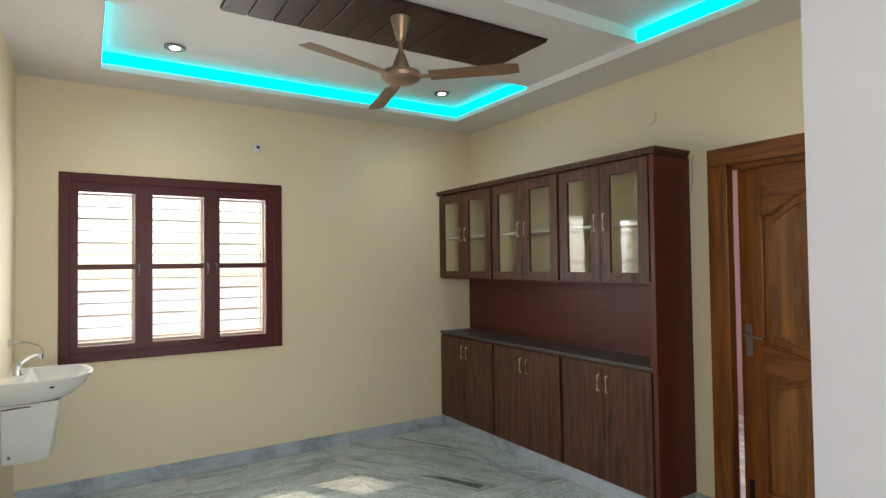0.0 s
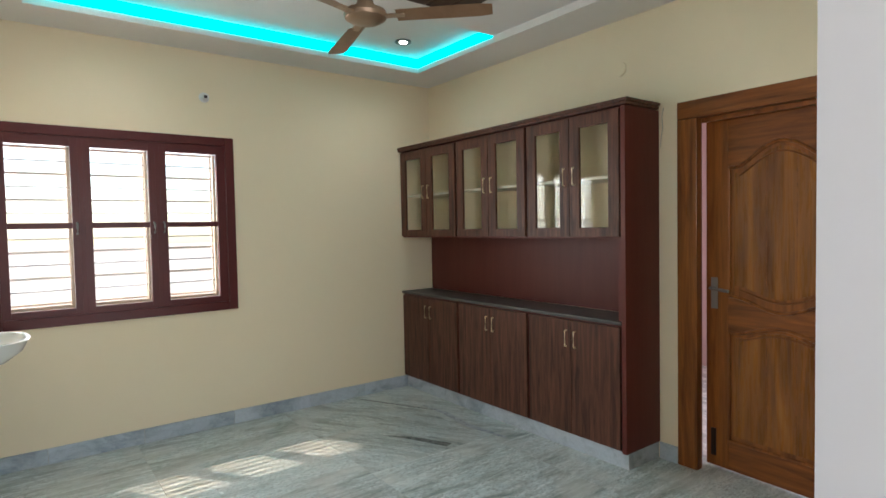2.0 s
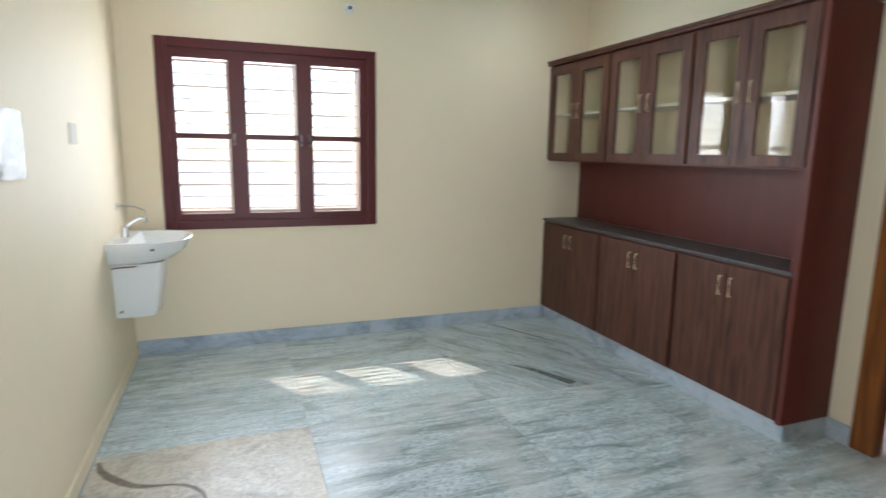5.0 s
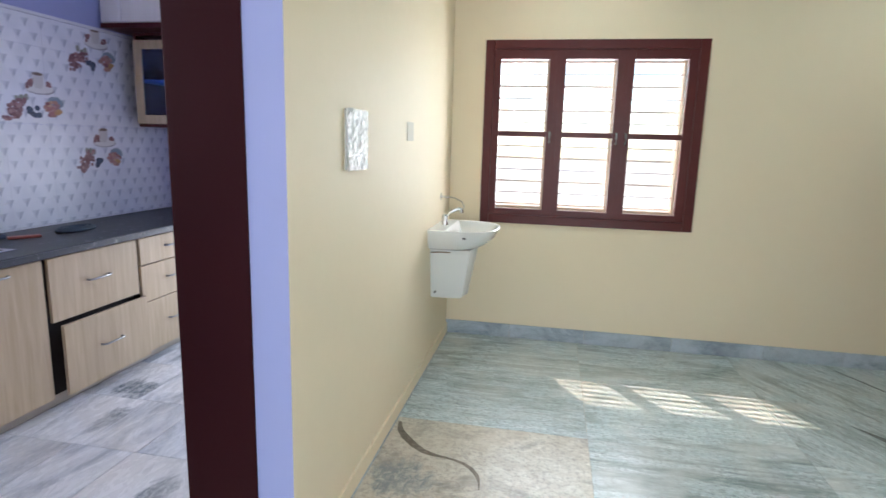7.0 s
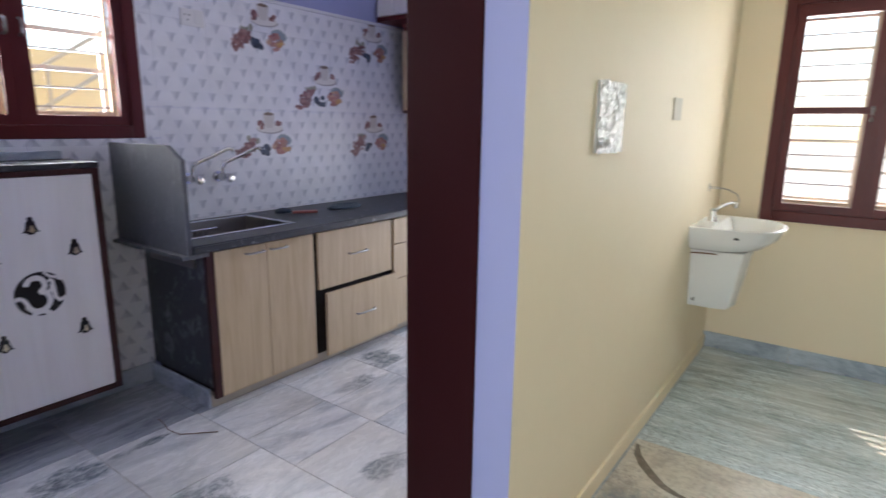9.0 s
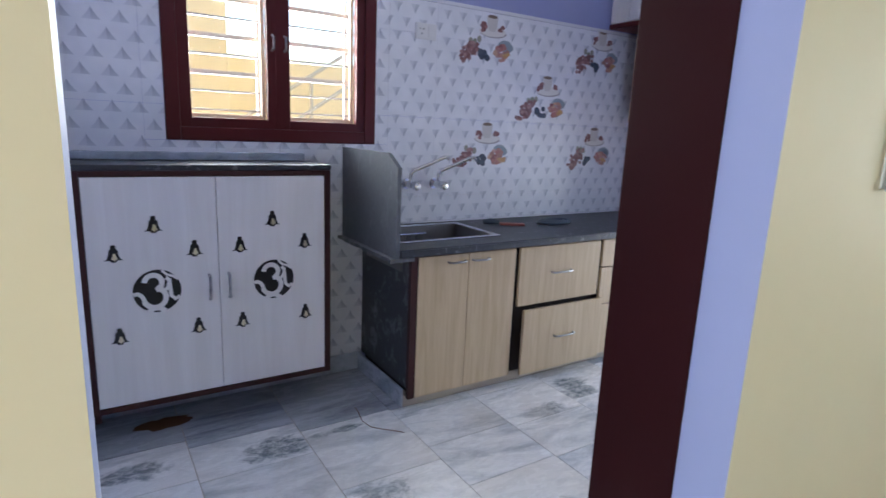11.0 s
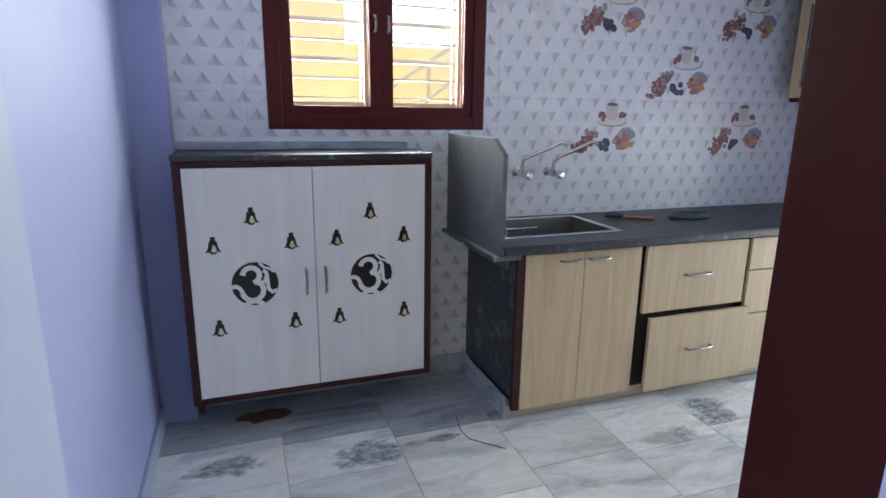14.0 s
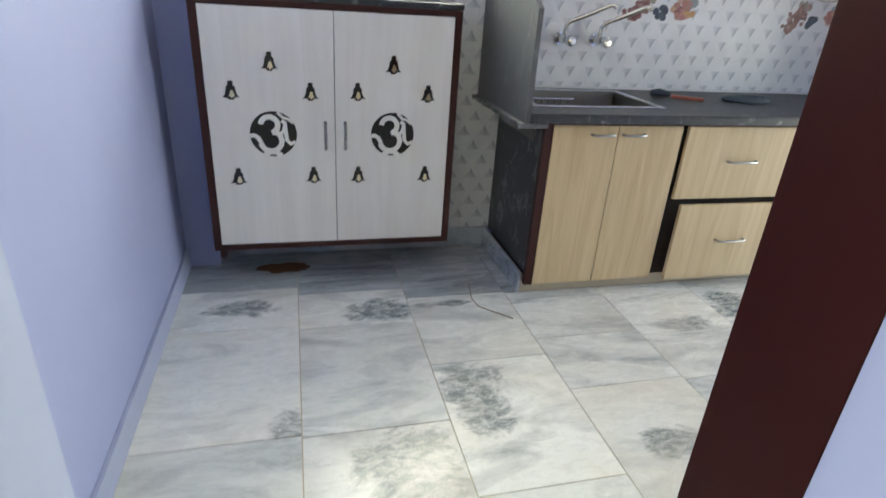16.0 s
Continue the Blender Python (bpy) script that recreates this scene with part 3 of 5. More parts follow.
def spotlight(x, y, z):
    s = thing("spotlight", (x, y, z), "small round recessed spotlight in the ceiling tray", "spotlight", "ceiling spotlights")
    part("trim_ring", bm_lathe([(0.038, -0.002), (0.06, -0.004), (0.062, -0.012), (0.054, -0.016), (0.04, -0.012)], (x, y, z), 24), STEEL, s, smooth=True)
    part("lens", bm_lathe([(0.001, -0.013), (0.030, -0.012), (0.036, -0.003), (0.001, -0.003)], (x, y, z), 20), SPOT, s)


spotlight(0.832, -0.66, HT)
spotlight(2.744, -0.685, HT)

board = thing("ceiling_panel", (1.77, -1.78, HM), "dark brown slatted wooden panel on the ceiling", "ceiling panel")
part("border", bm_box((0.93, -2.045, HM - 0.006), (2.61, -1.515, HM - 0.001)), SHADEGAP, board)
n = 13
for k in range(n):
    a = 0.93 + k * (1.68 / n)
    part("slat", bm_box((a + 0.003, -2.04, HM - 0.02), (a + 1.68 / n - 0.003, -1.52, HM - 0.006), 0.004), PANELWOOD, board)


def blade(centre, angle):
    bm = bmesh.new()
    q = Matrix.Translation(centre) @ Matrix.Rotation(angle, 4, "Z")
    rows = []
    for i in range(9):
        u = i / 8
        r, w = 0.15 + 0.45 * u, 0.044 + 0.012 * u - (0.012 if i == 8 else 0)
        tilt = -radians(13 - 5 * u)
        rows.append([bm.verts.new(q @ Vector((r, s * w * math.cos(tilt), 0.004 * h + s * w * math.sin(tilt)))) for s, h in ((-1, -0.4), (0, -1), (1, -0.4), (1, 0.2), (0, -0.3), (-1, 0.2))])
    for a, b in zip(rows, rows[1:]):
        for k in range(6):
            bm.faces.new((a[k], a[(k + 1) % 6], b[(k + 1) % 6], b[k]))
    bm.faces.new(rows[0])
    bm.faces.new(rows[-1][::-1])
    bmesh.ops.recalc_face_normals(bm, faces=bm.faces[:])
    return bm


FX, FY, FZ = 1.735, -1.895, 2.44
fan = thing("ceiling_fan", (FX, FY, HM - 0.02), "bronze ceiling fan with three blades, at rest", "fan")
part("canopy", bm_lathe([(0.02, -0.12), (0.024, -0.11), (0.05, -0.012), (0.052, 0.0)], (FX, FY, HM - 0.02)), BRONZE, fan, smooth=True)
part("rod", bm_tube([(FX, FY, HM - 0.13), (FX, FY, FZ + 0.1)], 0.011, 12), BRONZE, fan, smooth=True)
part("lower_cone", bm_lathe([(0.05, 0.03), (0.044, 0.05), (0.022, 0.11), (0.014, 0.13)], (FX, FY, FZ)), BRONZE, fan, smooth=True)
part("motor", bm_lathe([(0.02, -0.032), (0.075, -0.03), (0.098, -0.016), (0.104, 0.0), (0.098, 0.018), (0.05, 0.032)], (FX, FY, FZ)), BRONZE, fan, smooth=True)
BLADE = wood("brown_fan_blade", (0.20, 0.115, 0.065), (0.27, 0.16, 0.095), "z", 0.4, 6)
for ang in (198, -44, 77):
    bl = part("blade", blade((FX, FY, FZ - 0.008), radians(ang)), BLADE, fan, smooth=True)
    q = Matrix.Translation((FX, FY, FZ - 0.008)) @ Matrix.Rotation(radians(ang), 4, "Z")
    bm = bmesh.new()
    bm_box((0.085, -0.02, -0.006), (0.19, 0.02, 0.004), 0.004, bm)
    bm.transform(q)
    part("bracket", bm, BRONZE, bl)

hook = thing("wall_lamp_holder", (1.481, 0, 2.386), "small white lamp holder on the cream wall", "lamp holder")
bm = bm_lathe([(0.001, 0.0), (0.034, 0.0), (0.036, 0.012), (0.02, 0.02), (0.018, 0.05), (0.022, 0.055), (0.001, 0.056)], (0, 0, 0), 18)
bm.transform(Matrix.Translation((1.481, 0, 2.386)) @ Matrix.Rotation(radians(90), 4, "X"))
part("holder", bm, WHITEPL, hook, smooth=True)
part("socket", bm_box((1.469, -0.062, 2.372), (1.493, -0.05, 2.394), 0.004), BLACK, hook)

# ---- basin ----
basin = thing("wash_basin", (0, -0.47, 0.89), "white ceramic wash basin with half pedestal on the wall", "wash basin")
BY, BW, BP, BZ = -0.47, 0.275, 0.415, 0.885


def rim_outline(scale_w, scale_p, n=28, back=0.0):
    """Half-oval outline of the basin from the wall outwards."""
    pts = [(back, BY - BW * scale_w)]
    for k in range(n + 1):
        a = -math.pi / 2 + math.pi * k / n
        c, s = math.cos(a), math.sin(a)
        pts.append((0.13 * scale_p + (BP - 0.13) * scale_p * abs(c) ** 0.75, BY + BW * scale_w * math.copysign(abs(s) ** 0.8, s)))
    pts.append((back, BY + BW * scale_w))
    return pts


def loft(levels, close_last=True):
    bm = bmesh.new()
    rings = [[bm.verts.new((x, y, z)) for x, y in o] for o, z in levels]
    k = len(rings[0])
    for a, b in zip(rings, rings[1:]):
        for i in range(k):
            bm.faces.new((a[i], a[(i + 1) % k], b[(i + 1) % k], b[i]))
    bm.faces.new(rings[0][::-1])
    bm.faces.new(rings[-1])
    bmesh.ops.recalc_face_normals(bm, faces=bm.faces[:])
    return bm


part("bowl", loft([(rim_outline(0.66, 0.56), BZ - 0.135), (rim_outline(0.84, 0.76), BZ - 0.115), (rim_outline(0.95, 0.92), BZ - 0.065), (rim_outline(1.0, 0.985), BZ - 0.012), (rim_outline(1.0, 1.0), BZ - 0.004), (rim_outline(0.985, 0.985), BZ),
                   (rim_outline(0.93, 0.95, back=0.10), BZ - 0.002), (rim_outline(0.88, 0.92, back=0.115), BZ - 0.018), (rim_outline(0.72, 0.80, back=0.14), BZ - 0.08), (rim_outline(0.45, 0.62, back=0.17), BZ - 0.105)]), CERAMIC, basin, smooth=True)
ped = [(0.0, -0.135), (0.12, -0.135), (0.19, -0.115), (0.21, 0.0), (0.19, 0.115), (0.12, 0.135), (0.0, 0.135)]
sc = lambda k, d: [(x * d, BY + y * k) for x, y in ped]
part("pedestal", loft([(sc(0.86, 0.98), 0.425), (sc(0.92, 1.05), 0.435), (sc(1.15, 1.2), 0.60), (sc(1.36, 1.32), BZ - 0.134)]), CERAMIC, basin, "white ceramic half pedestal", True)
part("overflow_mark", bm_box((0.215, BY - 0.2715, 0.838), (0.235, BY - 0.262, 0.848), 0.002), BLACK, basin)
part("bolt", bm_tube([(0.03, BY - 0.135, 0.468), (0.03, BY - 0.149, 0.468)], 0.008, 10), STEEL, basin, "dull fixing bolt")
part("bracket", bm_tube([(0.004, BY - 0.191, BZ - 0.152), (0.06, BY - 0.192, BZ - 0.147), (0.13, BY - 0.19, BZ - 0.146)], 0.0035, 8), RUST, basin, "rusty bracket edge")
tap = thing("basin_tap", (0.06, BY, BZ), "chrome lever tap on the wash basin", "tap")
part("body", bm_lathe([(0.024, 0.0), (0.022, 0.01), (0.019, 0.05), (0.021, 0.06), (0.012, 0.072)], (0.055, BY, BZ - 0.004), 18), CHROME, tap, smooth=True)
part("spout", bm_tube([(0.055, BY, BZ + 0.05), (0.085, BY, BZ + 0.078), (0.12, BY + 0.01, BZ + 0.10), (0.145, BY + 0.015, BZ + 0.108), (0.16, BY + 0.015, BZ + 0.10)], 0.009, 10), CHROME, tap, smooth=True)
part("nozzle", bm_lathe([(0.012, -0.012), (0.013, 0.014)], (0.16, BY + 0.015, BZ + 0.092), 14), CHROME, tap, smooth=True)
pipe = thing("angle_valve", (0.0, BY + 0.12, 1.055), "chrome angle valve with a hose on the wall", "valve")
part("flange", bm_tube([(0.0, BY + 0.12, 1.055), (0.008, BY + 0.12, 1.055)], 0.024, 16), CHROME, pipe, smooth=True)
part("stem", bm_tube([(0.008, BY + 0.12, 1.055), (0.06, BY + 0.12, 1.055)], 0.008, 10), CHROME, pipe, smooth=True)
part("hose", bm_tube([(0.06, BY + 0.12, 1.055), (0.10, BY + 0.11, 1.05), (0.15, BY + 0.09, 1.03), (0.17, BY + 0.06, 1.0), (0.168, BY + 0.03, 0.985)], 0.003, 6), STEEL, pipe, smooth=True)

# ---- switch plates ----
sw = thing("switch_board", (0, -2.03, 1.30), "switch board wrapped in crumpled clear film on the wall", "switch board")
SY, SW, SZ, SH = -2.14, 0.22, 1.30, 0.215
part("plate", bm_box((0.0, SY, SZ), (0.006, SY + SW, SZ + SH), 0.002), WHITEPL, sw)
random.seed(5)
bm = bmesh.new()
gx, gz = 18, 18
grid = [[bm.verts.new((0.0105 + random.uniform(0, 0.0035), SY - 0.003 + (SW + 0.006) * i / gx + random.uniform(-0.003, 0.003), SZ - 0.003 + (SH + 0.006) * j / gz + random.uniform(-0.003, 0.003))) for j in range(gz + 1)] for i in range(gx + 1)]
for i in range(gx):
    for j in range(gz):
        bm.faces.new((grid[i][j], grid[i + 1][j], grid[i + 1][j + 1], grid[i][j + 1]))
bmesh.ops.solidify(bm, geom=bm.faces[:], thickness=0.0006)
part("film", bm, FILM, sw, "crumpled protective film")
for k in range(4):
    for j in range(2):
        part("switch", bm_box((0.006, SY + 0.018 + k * 0.048, SZ + 0.03 + j * 0.09), (0.0095, SY + 0.055 + k * 0.048, SZ + 0.095 + j * 0.09), 0.0015), GREYPL if j else WHITEPL, sw)
pl = thing("junction_plate", (0, -1.21, 1.42), "small plain grey cover plate on the wall", "cover plate")
part("plate", bm_box((0.0, -1.275, 1.412), (0.005, -1.15, 1.505), 0.003), PLATE, pl)

# ---- dining cupboard ----
CX = 3.126
UNITS = [(-0.80, -0.004), (-1.562, -0.80), (-2.312, -1.562)]


def glazed_unit(y0, y1):
    u = thing("wall_cabinet", (XD, (y0 + y1) / 2, 1.345), "dark brown wall cabinet with two glazed doors and a shelf", "cabinet", "glazed cabinets over the dining counter")
    bm = bmesh.new()
    t = 0.018
    bm_box((CX + 0.024, y0, 1.345), (XD, y0 + t, 2.10), 0.001, bm)
    bm_box((CX + 0.024, y1 - t, 1.345), (XD, y1, 2.10), 0.001, bm)
    bm_box((CX + 0.024, y0 + t, 1.345), (XD, y1 - t, 1.363), 0.001, bm)
    bm_box((CX + 0.024, y0 + t, 2.082), (XD, y1 - t, 2.10), 0.001, bm)
    part("body", bm, REDBROWN, u)
    part("back_panel", bm_box((XD - 0.012, y0 + t, 1.363), (XD - 0.002, y1 - t, 2.082)), LINING, u, "cream painted cabinet back")
    for a, b in ((y0 + t, y0 + t + 0.004), (y1 - t - 0.004, y1 - t)):
        part("side_lining", bm_box((CX + 0.026, a, 1.364), (XD - 0.0125, b, 2.081)), LINING, u, "cream inner lining")
    part("shelf", bm_box((CX + 0.05, y0 + t + 0.005, 1.70), (XD - 0.013, y1 - t - 0.005, 1.718), 0.001), WHITEPL, u, "white cabinet shelf")
    m = (y0 + y1) / 2
    for a, b, hinge in ((y0 + 0.012, m - 0.002, 1), (m + 0.002, y1 - 0.012, -1)):
        bm = bmesh.new()
        w = 0.075
        for p, q in (((a, 1.357), (a + w, 2.088)), ((b - w, 1.357), (b, 2.088)), ((a + w, 1.357), (b - w, 1.357 + 0.055)), ((a + w, 2.018), (b - w, 2.088))):
            bm_box((CX, p[0], p[1]), (CX + 0.02, q[0], q[1]), 0.002, bm)
        d = part("door", bm, WENGE, u)
        g = part("pane", bm_box((CX + 0.008, a + w - 0.004, 1.408), (CX + 0.012, b - w + 0.004, 2.026)), GLASS_T, d)
        g.visible_shadow = False
        hy = b - 0.035 if hinge > 0 else a + 0.035
        part("handle", bm_tube([(CX, hy, 1.675), (CX - 0.014, hy, 1.675), (CX - 0.017, hy, 1.68), (CX - 0.017, hy, 1.775), (CX - 0.014, hy, 1.78), (CX, hy, 1.78)], 0.0045, 8), GOLDEN, d, "pale golden bar handle", True)


def base_unit(y0, y1):
    u = thing("base_cabinet", (XD, (y0 + y1) / 2, 0.1), "dark brown base cabinet with two plain doors", "cabinet", "base cabinets under the dining counter")
    part("body", bm_box((CX + 0.022, y0, 0.1), (XD, y1, 0.843), 0.002), REDBROWN, u)
    m = (y0 + y1) / 2
    for a, b, hy in ((y0 + 0.014, m - 0.0015, m - 0.035), (m + 0.0015, y1 - 0.014, m + 0.035)):
        d = part("door", bm_box((CX, a, 0.112), (CX + 0.02, b, 0.832), 0.002), WENGE, u)
        part("handle", bm_tube([(CX, hy, 0.665), (CX - 0.014, hy, 0.665), (CX - 0.017, hy, 0.67), (CX - 0.017, hy, 0.76), (CX - 0.014, hy, 0.765), (CX, hy, 0.765)], 0.0045, 8), GOLDEN, d, "pale golden bar handle", True)


for y0, y1 in UNITS:
    glazed_unit(y0, y1)
    base_unit(y0, y1)
solid("granite_counter", bm_box((CX - 0.004, -2.312, 0.845), (XD - 0.021, -0.004, 0.866), 0.004), GRANITE_D, "dark grey granite counter on the dining cabinets", "counter")
solid("back_panel", bm_box((XD - 0.02, -2.312, 0.867), (XD - 0.002, -0.03, 1.344)), REDBROWN, "red-brown laminate panel above the granite counter", "panel")
end = thing("end_panel", (3.3, -2.33, 0.1), "tall red-brown side panel closing the dining cabinets", "panel")
part("board", bm_box((CX - 0.002, -2.343, 0.1), (XD, -2.313, 2.10), 0.002), REDBROWN, end)
part("inner_post", bm_box((CX + 0.01, -2.3125, 0.868), (CX + 0.09, -2.285, 1.343), 0.002), REDBROWN, end)
bm = bm_box((CX - 0.016, -2.362, 2.101), (XD - 0.03, -0.002, 2.12), 0.003)
bm_box((CX - 0.024, -2.372, 2.12), (XD - 0.03, -0.002, 2.137), 0.004, bm)
solid("cornice_board", bm, WENGE, "dark brown top board along the dining cabinets", "cornice")
solid("cupboard_plinth", bm_box((CX + 0.03, -2.335, 0.0), (XD, -0.016, 0.1), 0.003), SKIRT, "pale grey marble plinth under the dining cabinets", "plinth")
solid("loose_wire", bm_tube([(XD - 0.004, -2.376, 2.11), (XD - 0.01, -2.368, 2.06), (XD - 0.012, -2.376, 2.0), (XD - 0.008, -2.361, 1.93), (XD - 0.004, -2.354, 1.88)], 0.0025, 6), GREYPL, "thin loose wire hanging beside the cabinet", "wire", smooth=True)
solid("wall_round_plate", bm_tube([(XD - 0.008, -2.075, 2.406), (XD, -2.075, 2.406)], 0.045, 24), CREAM, "round painted cover plate high on the wall", "cover plate", smooth=False)

# ---- teak door ----
DY0, DY1 = -3.50, -2.466
frame_door = tagged(thing("door_1", (XD, -2.98, 0), "carved teak panel door standing slightly ajar in its frame", "door"), kind="structure")
for nm, p, q, m in (("jamb", (DY1 - 0.118, 0.0), (DY1 + 0.002, 2.02), TEAK), ("jamb", (DY0 - 0.002, 0.0), (DY0 + 0.118, 2.02), TEAK), ("head", (DY0 - 0.002, 2.02), (DY1 + 0.002, 2.122), TEAK_H)):
    part(nm, bm_box((XD - 0.012, p[0], p[1]), (XD + 0.045, q[0], q[1]), 0.006), m, frame_door)
bm = bmesh.new()
for p, q in (((DY1 - 0.105, 0.0), (DY1 - 0.002, 2.03)), ((DY0 + 0.002, 0.0), (DY0 + 0.105, 2.03)), ((DY0 + 0.105, 1.995), (DY1 - 0.105, 2.115))):
    bm_box((XD + 0.046, p[0], p[1]), (XD + 0.07, q[0], q[1]), 0.003, bm)
part("door_stop", bm, TEAK, frame_door)
LW, LH = 0.82, 2.005
leaf_pose = Matrix.Translation((XD + 0.075, DY0 + 0.112, 0.012)) @ Matrix.Rotation(radians(-3.2), 4, "Z")


def arch(y0, y1, z0, z1, bow, dip, n=16):
    """Outline of a panel whose top rises in a shouldered arch and whose foot is waved by dip."""
    top = []
    for k in range(n + 1):
        u = k / n
        s = max(0.0, math.sin(math.pi * min(1, max(0, (u - 0.12) / 0.76))))
        top.append((y1 + (y0 - y1) * u, z1 + bow * s ** 1.3))
    bot = [(y0 + (y1 - y0) * k / n, z0 - dip * math.sin(math.pi * k / n) ** 1.2) for k in range(n + 1)]
    return bot + top


def leaf_piece(name, bm, material, parent, label="", smooth=False):
    bm.transform(leaf_pose)
    return part(name, bm, material, parent, label, smooth)


leaf = leaf_piece("leaf", bm_box((0.008, 0.0, 0.0), (0.034, LW, LH), 0.003), TEAK, frame_door)
st = 0.13
for y0, y1 in ((0.0, st), (LW - st, LW)):
    leaf_piece("stile", bm_box((0.0, y0, 0.0), (0.0075, y1, LH), 0.003), TEAK, leaf)
leaf_piece("bottom_rail", bm_box((0.0, st + 0.001, 0.0), (0.0075, LW - st - 0.001, 0.16), 0.003), TEAK_H, leaf)
# rails whose edges follow the curved panels
def rail(lower, upper):
    return bm_plate(lower + upper[::-1], (0.0075, 0, 0), (0, 1, 0), (0, 0, 1), -0.0075)


a, b, n = st + 0.001, LW - st - 0.001, 18
wave = lambda z, h, p=1.3: [(a + (b - a) * k / n, z + h * max(0.0, math.sin(math.pi * min(1, max(0, (k / n - 0.1) / 0.8)))) ** p) for k in range(n + 1)]
leaf_piece("top_rail", rail(wave(1.73, 0.12), [(y, LH) for y, z in wave(0, 0)]), TEAK_H, leaf)
leaf_piece("lock_rail", rail(wave(0.80, 0.055), [(y, 0.955 + 0.035 * math.cos(2 * math.pi * k / n)) for k, (y, z) in enumerate(wave(0, 0))]), TEAK_H, leaf)
for lo_z, outline in ((0, [(a + 0.03 + (b - a - 0.06) * k / n, 1.03 + 0.03 * math.cos(2 * math.pi * k / n)) for k in range(n + 1)] + [(y, z) for y, z in [(a + 0.03 + (b - a - 0.06) * k / n, 1.69 + 0.12 * max(0.0, math.sin(math.pi * min(1, max(0, (k / n - 0.1) / 0.8)))) ** 1.3) for k in range(n + 1)]][::-1]),
                      (1, [(a + 0.03, 0.20), (b - 0.03, 0.20)] + [(a + 0.03 + (b - a - 0.06) * k / n, 0.765 + 0.055 * max(0.0, math.sin(math.pi * min(1, max(0, (k / n - 0.1) / 0.8)))) ** 1.3) for k in range(n + 1)][::-1])):
    bm = bm_plate(outline, (0.008, 0, 0), (0, 1, 0), (0, 0, 1), -0.006)
    leaf_piece("raised_panel", bm, TEAK_P, leaf)
for y in (0.33, 0.48):
    leaf_piece("panel_joint", bm_box((0.0012, y - 0.002, 0.215), (0.0022, y + 0.002, 0.78)), TEAK_H, leaf)
    leaf_piece("panel_joint", bm_box((0.0012, y - 0.002, 1.06), (0.0022, y + 0.002, 1.74)), TEAK_H, leaf)
def bead(points, r=0.009):
    return bm_tube([(0.0035, y, z) for y, z in points], r, 8)


hump = lambda z, h: [(a + (b - a) * k / n, z + h * max(0.0, math.sin(math.pi * min(1, max(0, (k / n - 0.1) / 0.8)))) ** 1.3) for k in range(n + 1)]
for pts in (hump(1.718, 0.12), hump(0.79, 0.055), [(y, 0.965 + 0.035 * math.cos(2 * math.pi * k / n)) for k, (y, z) in enumerate(hump(0, 0))], [(a, 0.168), (b, 0.168)],
            [(a + 0.004, 1.0), (a + 0.004, 1.718)], [(b - 0.004, 1.0), (b - 0.004, 1.718)], [(a + 0.004, 0.168), (a + 0.004, 0.79)], [(b - 0.004, 0.168), (b - 0.004, 0.79)]):
    leaf_piece("moulding", bead(pts), TEAK, leaf, smooth=True)
for pts in (hump(1.672, 0.112), [(y, 1.012 + 0.03 * math.cos(2 * math.pi * k / n)) for k, (y, z) in enumerate(hump(0, 0))], hump(0.752, 0.05)):
    leaf_piece("carved_line", bead([(y, z) for y, z in pts if a + 0.04 < y < b - 0.04], 0.005), TEAK_H, leaf, smooth=True)
lock = leaf_piece("lock_plate", bm_box((-0.004, LW - 0.07, 0.92), (0.0, LW - 0.03, 1.10), 0.0015), STEEL, leaf, "steel lock plate")
leaf_piece("lever", bm_tube([(-0.004, LW - 0.05, 1.04), (-0.045, LW - 0.05, 1.04), (-0.052, LW - 0.08, 1.038), (-0.05, LW - 0.16, 1.03)], 0.009, 10), STEEL, lock, "curved steel lever handle", True)
leaf_piece("tower_bolt", bm_box((-0.006, LW - 0.06, 0.06), (0.0, LW - 0.03, 0.22), 0.002), BLACK, leaf, "dark tower bolt")

# ---- kitchen: tall board at the passage ----
tall = thing("tall_cabinet", (-0.23, -2.3, 0), "tall maroon cabinet end beside the kitchen passage", "cabinet")
part("side_board", bm_box((-0.362, YJ - 0.003, 0.0), (-0.121, YJ + 0.018, 2.4), 0.002), MAROON_D, tall)
part("body", bm_box((-0.34, YJ + 0.019, 0.0), (-0.122, -1.9, 2.4), 0.002), MAROON_D, tall)

# ---- kitchen counter ----
room[0] = KITCHEN
KF = -1.744
KT0, KT1 = 0.803, 0.84
SX0, SX1, SY0, SY1 = -2.27, -1.87, -2.33, -1.75
bm = bmesh.new()
outer = ((XK + 0.012, -2.418), (KF + 0.045, -2.418), (KF + 0.045, 0.129), (XK + 0.012, 0.129))
inner = ((SX0, SY0), (SX1, SY0), (SX1, SY1), (SX0, SY1))
loops = [[bm.verts.new((x, y, z)) for x, y in o] for o, z in ((outer, KT0), (outer, KT1), (inner, KT1), (inner, KT0))]
for a, b in zip(loops, loops[1:] + loops[:1]):
    for k in range(4):
        bm.faces.new((a[k], a[(k + 1) % 4], b[(k + 1) % 4], b[k]))
bmesh.ops.recalc_face_normals(bm, faces=bm.faces[:])
bmesh.ops.bevel(bm, geom=[e for e in bm.edges if abs(e.calc_length()) > 0.1 and all(v.co.x > KF for v in e.verts)], offset=0.006, segments=2, affect="EDGES")
solid("kitchen_counter", bm, GRANITE, "dark granite kitchen counter with a sink cut-out", "counter")
sink = thing("kitchen_sink", ((SX0 + SX1) / 2, (SY0 + SY1) / 2, KT1), "stainless steel kitchen sink let into the counter", "sink")
bm = bmesh.new()
